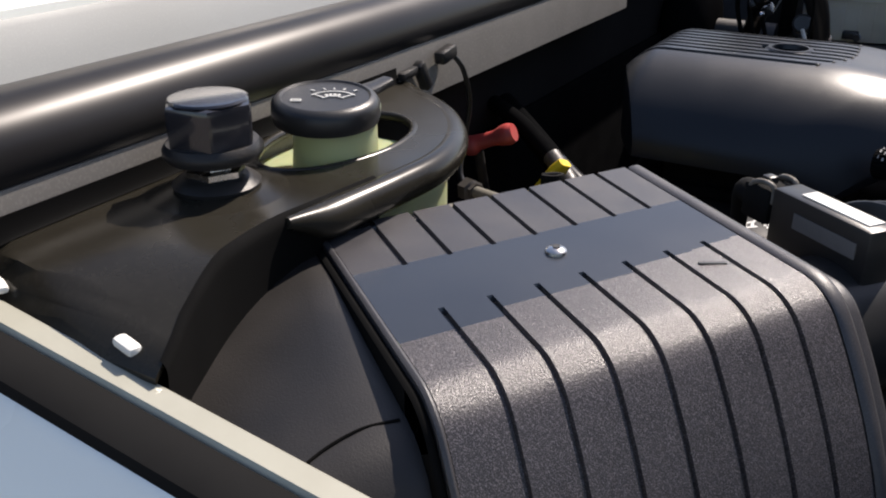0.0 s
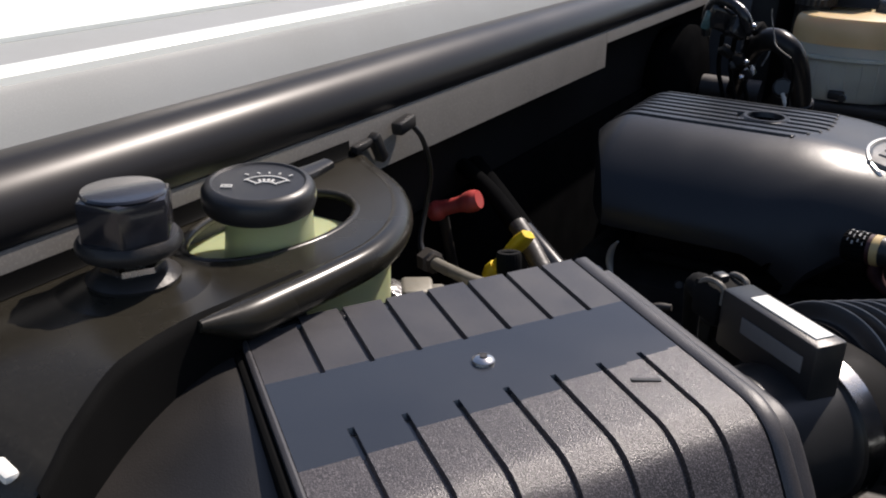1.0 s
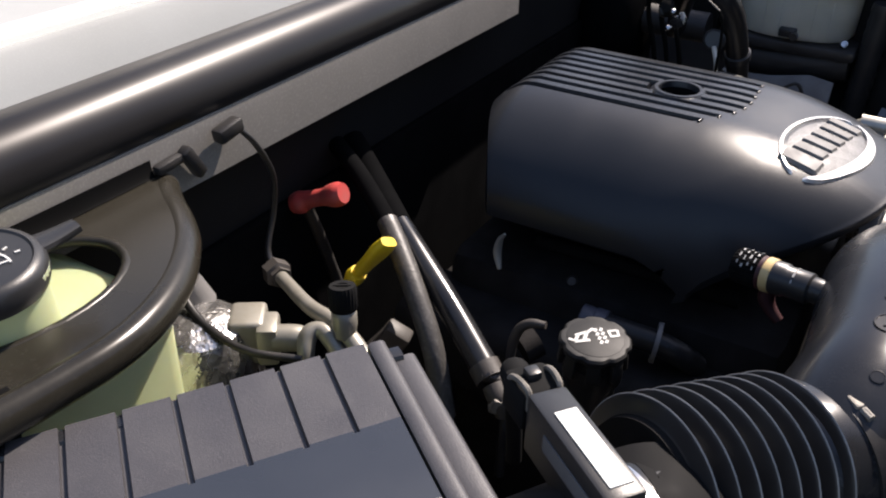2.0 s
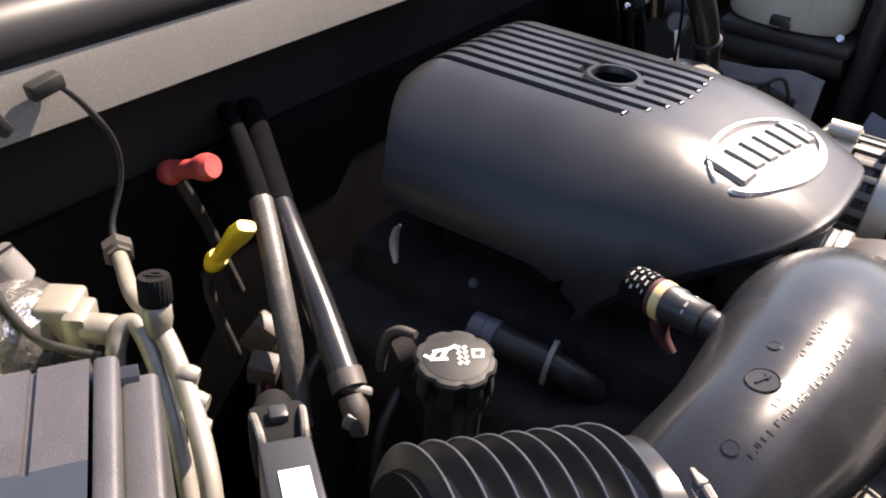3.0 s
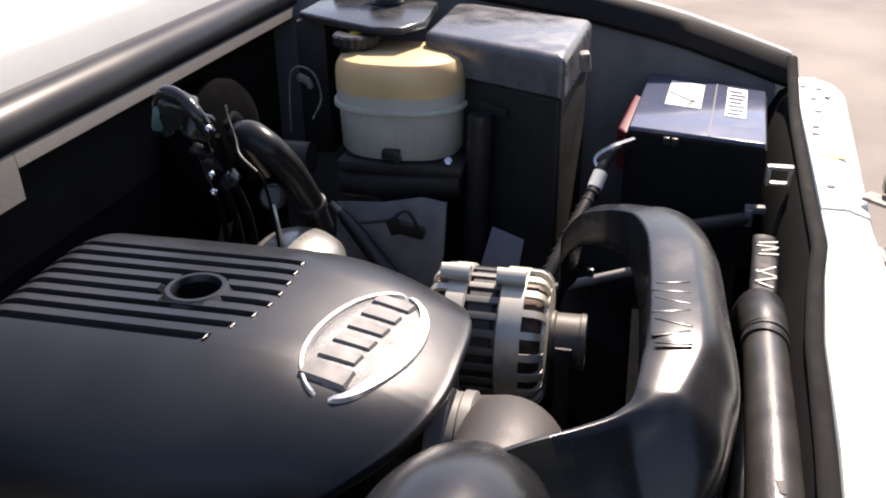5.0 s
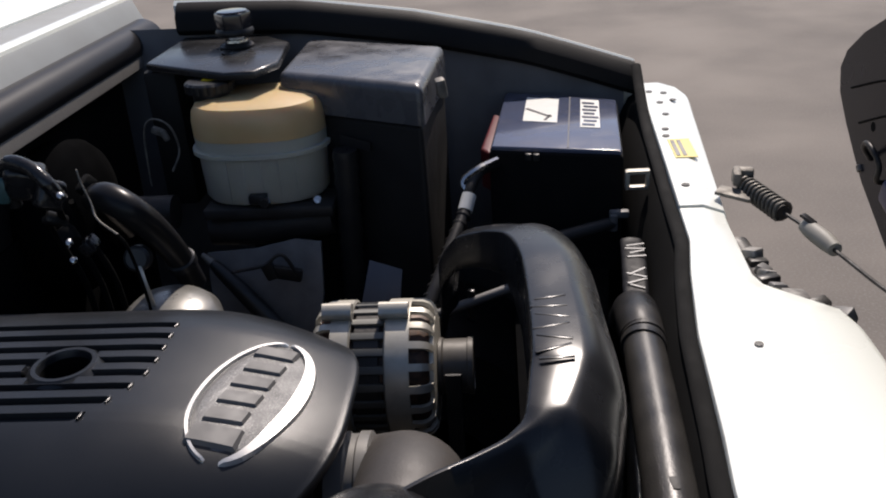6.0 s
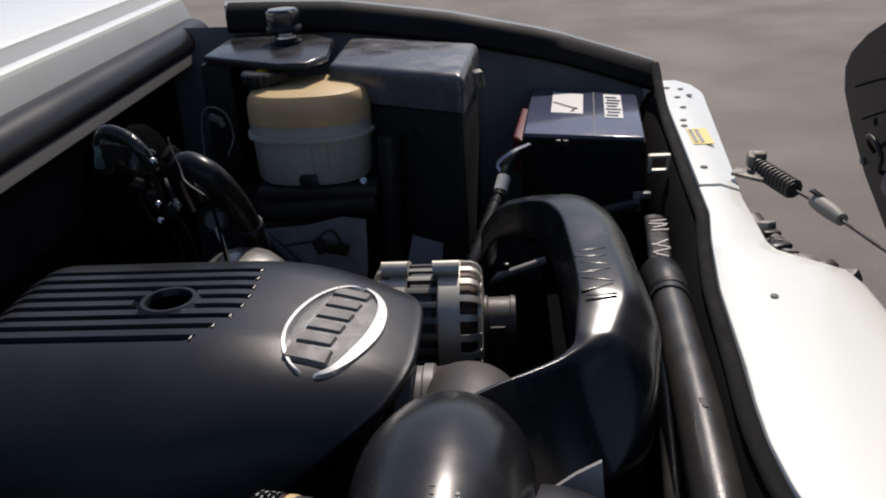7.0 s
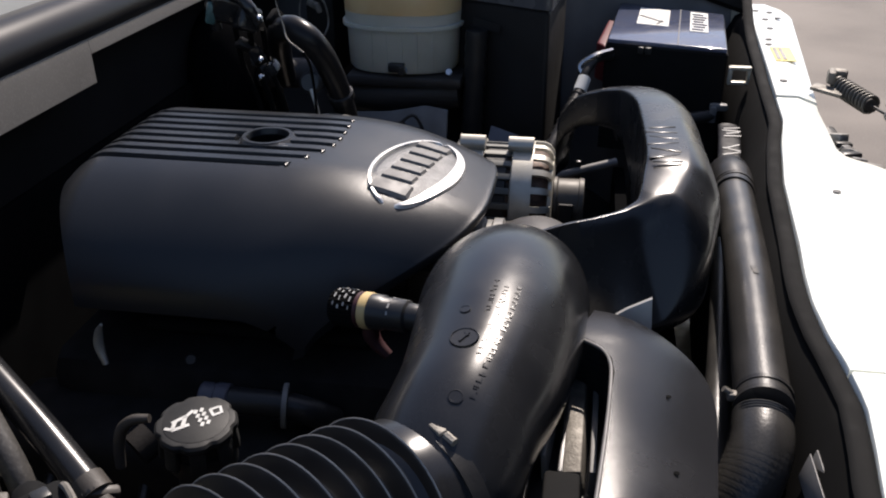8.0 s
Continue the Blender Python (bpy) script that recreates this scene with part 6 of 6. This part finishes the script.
part("tape", sweep([(0.161, 1.897, 1.152, 0.0115), (0.154, 1.877, 1.134, 0.0115)], 16, 2), M_label, CB, "white tape")
part("lug", sweep([(0.205, 1.958, 1.186, 0.006), (0.175, 1.925, 1.183, 0.0065), (0.152, 1.913, 1.167, 0.006), (0.166, 1.898, 1.148, 0.005)], 8, 5), M_steel, CB)
for k in range(12):
    q = Vector((0.152, 1.870, 1.130)).lerp(Vector((0.095, 1.715, 1.042)), k / 11)
    part("conduit_ring", lathe([(0.0112, 0), (0.0122, 0.001), (0.0122, 0.004), (0.0112, 0.005)], aim(q, (-0.3, -0.8, -0.45)), 16), M_rubber, CB)
FN = thing("fan_shroud", "black fan shroud with cable clips behind the duct", "fan shroud", (0.22, 1.75, 0.8))
part("panel", slab([(1.05, 0.55), (1.95, 0.55), (1.95, 0.97), (1.80, 0.99), (1.45, 0.99), (1.05, 0.97)], 0.225, 0.245, HM, 0.004), M_deepmatt, FN)
part("rod", ring_between((0.110, 1.785, 1.006), (0.225, 1.82, 1.030), 0.0075), M_greyplastic, FN)
part("clip", block((0.012, 0.012, 0.05), pose(0.160, 1.806, 1.010), 0.003), M_rubber, FN)
BLT = thing("drive_belt", "black ribbed drive belt round the alternator pulley", "belt", (0.145, 1.50, 0.9))
part("belt", sweep([(0.148, 1.490, 1.09, 0.010, 0.002), (0.148, 1.488, 1.0, 0.010, 0.002), (0.148, 1.47, 0.85, 0.010, 0.002)], 8, 4, 4, (0, 1, 0)), M_rubber, BLT)

# ---- upper radiator hose and neighbours ----
RH = thing("radiator_pipe", "dark grey radiator pipe with hose clamps", "pipe", (0.35, 1.25, 1.05))
part("pipe", sweep([(0.366, 1.495, 1.120, 0.0235), (0.352, 1.26, 1.118, 0.0245), (0.334, 1.03, 1.112, 0.0245)], 32, 8), M_pipe, RH)
for p, q in (((0.367, 1.500, 1.120), (0.365, 1.488, 1.120)), ((0.368, 1.512, 1.1205), (0.3675, 1.505, 1.1202)), ((0.3362, 1.050, 1.1125), (0.3358, 1.045, 1.1123)), ((0.3345, 1.035, 1.112), (0.334, 1.030, 1.1118))):
    part("hose_clamp", sweep([p + (0.0258,), q + (0.0258,)], 32, 2), M_rubber, RH)
part("worn_patch", block((0.006, 0.016, 0.0005), pose(0.3515, 1.235, 1.1424, 0, 2, 4), 0.0002), material("scuffed_sticker", (0.05, 0.048, 0.046), 0.6, base2=(0.04, 0.038, 0.036), big=120), RH, "scuffed remains of a sticker")
bend = spline([(0.332, 1.022, 1.111, 0.0250), (0.325, 0.985, 1.098, 0.0262), (0.306, 0.950, 1.060, 0.0262), (0.283, 0.92, 1.0, 0.0262)], 22)
part("lower_bend", sweep([tuple(p[:3]) + (p[3] + (0.0007 if i % 2 else -0.0003),) for i, p in enumerate(bend)], 28, 1), M_pipe, RH, "black rubber bend with a ribbed weave", 60)
part("upper_bend", sweep([(0.367, 1.510, 1.1205, 0.026), (0.368, 1.545, 1.120, 0.027), (0.372, 1.60, 1.105, 0.027), (0.375, 1.66, 1.06, 0.027)], 28, 8), M_rubber, RH)
part("screw", join(block((0.010, 0.009, 0.008), pose(0.3085, 1.042, 1.116), 0.002), lathe([(0.003, 0), (0.003, 0.009)], pose(0.308, 1.042, 1.118, 0, -60), 8)), M_weathered, RH)
OT = thing("oil_cooler_pipe", "thin dark pipe beside the radiator pipe", "pipe", (0.32, 1.25, 1.0))
part("pipe", sweep([(0.358, 1.46, 1.060, 0.0135), (0.339, 1.32, 1.060, 0.0135), (0.321, 1.18, 1.058, 0.0135), (0.308, 1.08, 1.050, 0.0135), (0.30, 0.95, 1.0, 0.0135)], 18, 6), M_pipe, OT)
FL = thing("foil_sleeve", "crinkled dark foil sleeve on a black bracket", "heat sleeve", (0.392, 1.74, 1.05))
fo = sweep([(0.396, 1.80, 1.108, 0.016, 0.006), (0.391, 1.74, 1.108, 0.017, 0.006), (0.383, 1.665, 1.100, 0.017, 0.006), (0.376, 1.61, 1.09, 0.016, 0.006)], 24, 8, 3, (0, 0, 1))
for v in fo.verts:
    v.co += Vector((0, 0, 1)) * 0.0022 * noise.noise(v.co * 60)
part("sleeve", fo, material("dark_foil", (0.010, 0.010, 0.012), 0.5, 0.0, base2=(0.016, 0.016, 0.018), big=90, grain=120, bump=0.2, spec=0.12), FL)
for fx, fy, lg, turn in ((0.398, 1.775, 0.026, 12), (0.396, 1.762, 0.028, -8), (0.397, 1.752, 0.022, 20), (0.395, 1.738, 0.026, 5), (0.390, 1.700, 0.030, 38), (0.388, 1.690, 0.028, -30), (0.387, 1.676, 0.030, 25), (0.384, 1.664, 0.024, -35)):
    part("print_bar", block((lg, 0.0028, 0.0006), pose(fx, fy, 1.1150 - 0.10 * max(0, 1.74 - fy), 6, 0, turn)), M_printgrey, FL, "worn pale print")
part("bracket", join(block((0.030, 0.014, 0.012), pose(0.392, 1.900, 1.110), 0.003), block((0.012, 0.014, 0.028), pose(0.383, 1.895, 1.098), 0.003)), M_greyplastic, FL)
part("arm", sweep([(0.385, 1.898, 1.096, 0.010), (0.34, 1.885, 1.090, 0.011), (0.27, 1.865, 1.080, 0.011), (0.22, 1.85, 1.068, 0.011)], 14, 4), M_dark, FL)

# ---- radiator cover at the near front ----
SH = thing("radiator_cover", "black moulded radiator cover with a recessed slot", "cover", (0.24, 0.90, 0.9))


def cover_edge(y):
    return 0.289 - 0.16 * max(0, (y - 0.995) / 0.125) ** 2.6 - 0.11 * max(0, 0.98 - y)


def sh_point(y, k):
    """Skin of the cover: it widens behind the slot into a facet that bows down to its back edge."""
    x0 = float(np.interp(y, (0.80, 0.98, 1.000, 1.012, 1.022, 1.032, 1.083), (0.184, 0.1995, 0.1975, 0.192, 0.182, 0.168, 0.184)))
    x = x0 + (cover_edge(y) - x0) * k
    back = max(0.0, y - 1.03) / 0.053
    across = max(0.0, (x - 0.199) / 0.09)
    return Vector((x, y - 0.006 * k * back, 1.172 - 0.036 * across ** 1.5 - 0.005 * back ** 2 - (0.018 if k > 0.97 else 0) - (0.003 if k < 0.02 else 0)))


M_panel = material("satin_dark_grey_plastic", (0.013, 0.013, 0.0145), 0.25, base2=(0.017, 0.017, 0.0185), big=9, grain=1300, bump=0.08, rough_var=0.06, spec=0.4)
part("panel", grid(frange(0.80, 0.98, 12) + frange(0.99, 1.083, 20), [0, 0.03, 0.1, 0.3, 0.5, 0.7, 0.85, 0.93, 0.97, 1.0], sh_point, 0.08), M_panel, SH)
# the glint on this edge is painted with pale grey
part("lip", sweep([(0.186, 0.80, 1.172, 0.0016), (0.195, 0.90, 1.1735, 0.0016), (0.199, 0.965, 1.1735, 0.0016), (0.1985, 0.992, 1.173, 0.0016), (0.193, 1.010, 1.172, 0.0016), (0.182, 1.020, 1.172, 0.0016), (0.168, 1.030, 1.171, 0.0016)], 12, 8), M_greyplastic, SH, "lip coloured pale for its sun glint")


part("recess", block((0.06, 0.26, 0.02), pose(0.170, 0.92, 1.095), 0.004), M_plastic, SH)
part("rib", block((0.015, 0.125, 0.030), pose(0.1765, 0.970, 1.113, 0, -10, -1), 0.003), M_weathered, SH, "bright metal rib in the slot")
part("rib", block((0.004, 0.11, 0.030), pose(0.1555, 0.975, 1.115, 0, -5, -4), 0.001), M_greyplastic, SH)
part("rib", block((0.005, 0.12, 0.030), pose(0.1655, 0.970, 1.110, 0, 5, -2), 0.001), M_plastic, SH)
part("rib", block((0.005, 0.12, 0.030), pose(0.1900, 0.970, 1.112, 0, 0, -1), 0.001), M_greyplastic, SH)
part("foot_block", block((0.026, 0.09, 0.05), pose(0.166, 0.836, 1.126), 0.003), M_mattrubber, SH)
for y in (0.97, 0.88):
    part("pin", lathe([(0.0022, 0), (0.002, 0.0003), (0.0, 0.0004)], pose(0.245, y, 1.1600), 10), M_seam, SH)
part("bracket", slab([(0.196, 1.140), (0.216, 1.156), (0.238, 1.169), (0.241, 1.130), (0.236, 1.10), (0.196, 1.10)], -1.112, -1.108, Matrix(((1, 0, 0, 0), (0, 0, -1, 0), (0, 1, 0, 0), (0, 0, 0, 1))), 0.001), material("pale_bracket_plastic", (0.42, 0.415, 0.40), 0.35), SH, "pale grey bracket plate")
for k, x in enumerate((0.357, 0.3635, 0.370)):
    part("fin", block((0.0014, 0.050, 0.024), pose(x, 0.945 + 0.006 * k, 1.106, 0, 12, 0), 0.0004), M_greyplastic, SH, "pale thin fin")

# ---- hood check cable ----
HC = thing("hood_check_cable", "steel hood check cable with a coil spring", "cable", (0.56, 1.80, 1.18))
k0, k1 = Vector((0.560, 1.838, 1.175)), Vector((0.585, 1.730, 1.175))
part("bracket", join(join(block((0.050, 0.030, 0.006), pose(0.540, 1.806, 1.174, 0, 6, -30), 0.002), block((0.030, 0.016, 0.026), pose(0.560, 1.846, 1.186, 10, 0, -12), 0.005)), block((0.012, 0.034, 0.020), pose(0.548, 1.832, 1.190, 0, 0, -12), 0.004)), M_weathered, HC, "weathered metal bracket")
helix = []
for i in range(11 * 12 + 1):
    a = 2 * math.pi * i / 12
    t = i / 132
    ax = (k1 - k0).normalized()
    o1 = ax.orthogonal().normalized()
    o2 = ax.cross(o1)
    helix.append(tuple(k0.lerp(k1, t) + (o1 * math.cos(a) + o2 * math.sin(a)) * 0.0135) + (0.0026,))
part("spring", sweep(helix, 8, 1), material("weathered_spring_steel", (0.10, 0.095, 0.085), 0.5, 0.5), HC, "grey coil spring")
part("core", ring_between(k0, k1, 0.009), M_dark, HC)
part("cable", sweep([tuple(k1) + (0.0025,), (0.598, 1.68, 1.175, 0.0025), (0.612, 1.60, 1.175, 0.0025), (0.645, 1.45, 1.176, 0.0025), (0.72, 1.25, 1.20, 0.0025), (0.885, 1.12, 1.30, 0.0025)], 8, 6), M_dark, HC)
part("crimp", sweep([(0.596, 1.682, 1.177, 0.008), (0.600, 1.668, 1.177, 0.011), (0.607, 1.636, 1.176, 0.0115), (0.611, 1.612, 1.175, 0.009)], 14, 3), material("weathered_grey_sleeve", (0.26, 0.25, 0.22), 0.6), HC, "grey crimp sleeve")
part("tie", block((0.012, 0.020, 0.004), pose(0.598, 1.675, 1.189, 20, 10, 40), 0.001), M_rubber, HC)
GC = thing("grille_clips", "weathered grey clips along the header's front edge", "clips", (0.56, 1.62, 1.12))
rnd = random.Random(21)
mw = material("weathered_plastic", (0.30, 0.29, 0.27), 0.7, base2=(0.12, 0.115, 0.11), big=60)
for i in range(9):
    y = 1.69 - 0.019 * i
    x = outer(y) + 0.016 + rnd.uniform(0, 0.008)
    part("clip", block((rnd.uniform(0.018, 0.032), rnd.uniform(0.014, 0.026), rnd.uniform(0.012, 0.03)), pose(x, y, top(y) - 0.032, rnd.uniform(-20, 20), rnd.uniform(-20, 20), rnd.uniform(0, 60)), 0.003), (mw, M_rubber, M_greyplastic)[i % 3], GC)
part("rail", sweep([(0.530, 1.74, 1.128, 0.014, 0.010), (0.540, 1.64, 1.12, 0.014, 0.010), (0.575, 1.575, 1.115, 0.014, 0.010), (0.615, 1.54, 1.11, 0.012, 0.010)], 12, 5, 3, (0, 0, 1)), M_dark, GC)
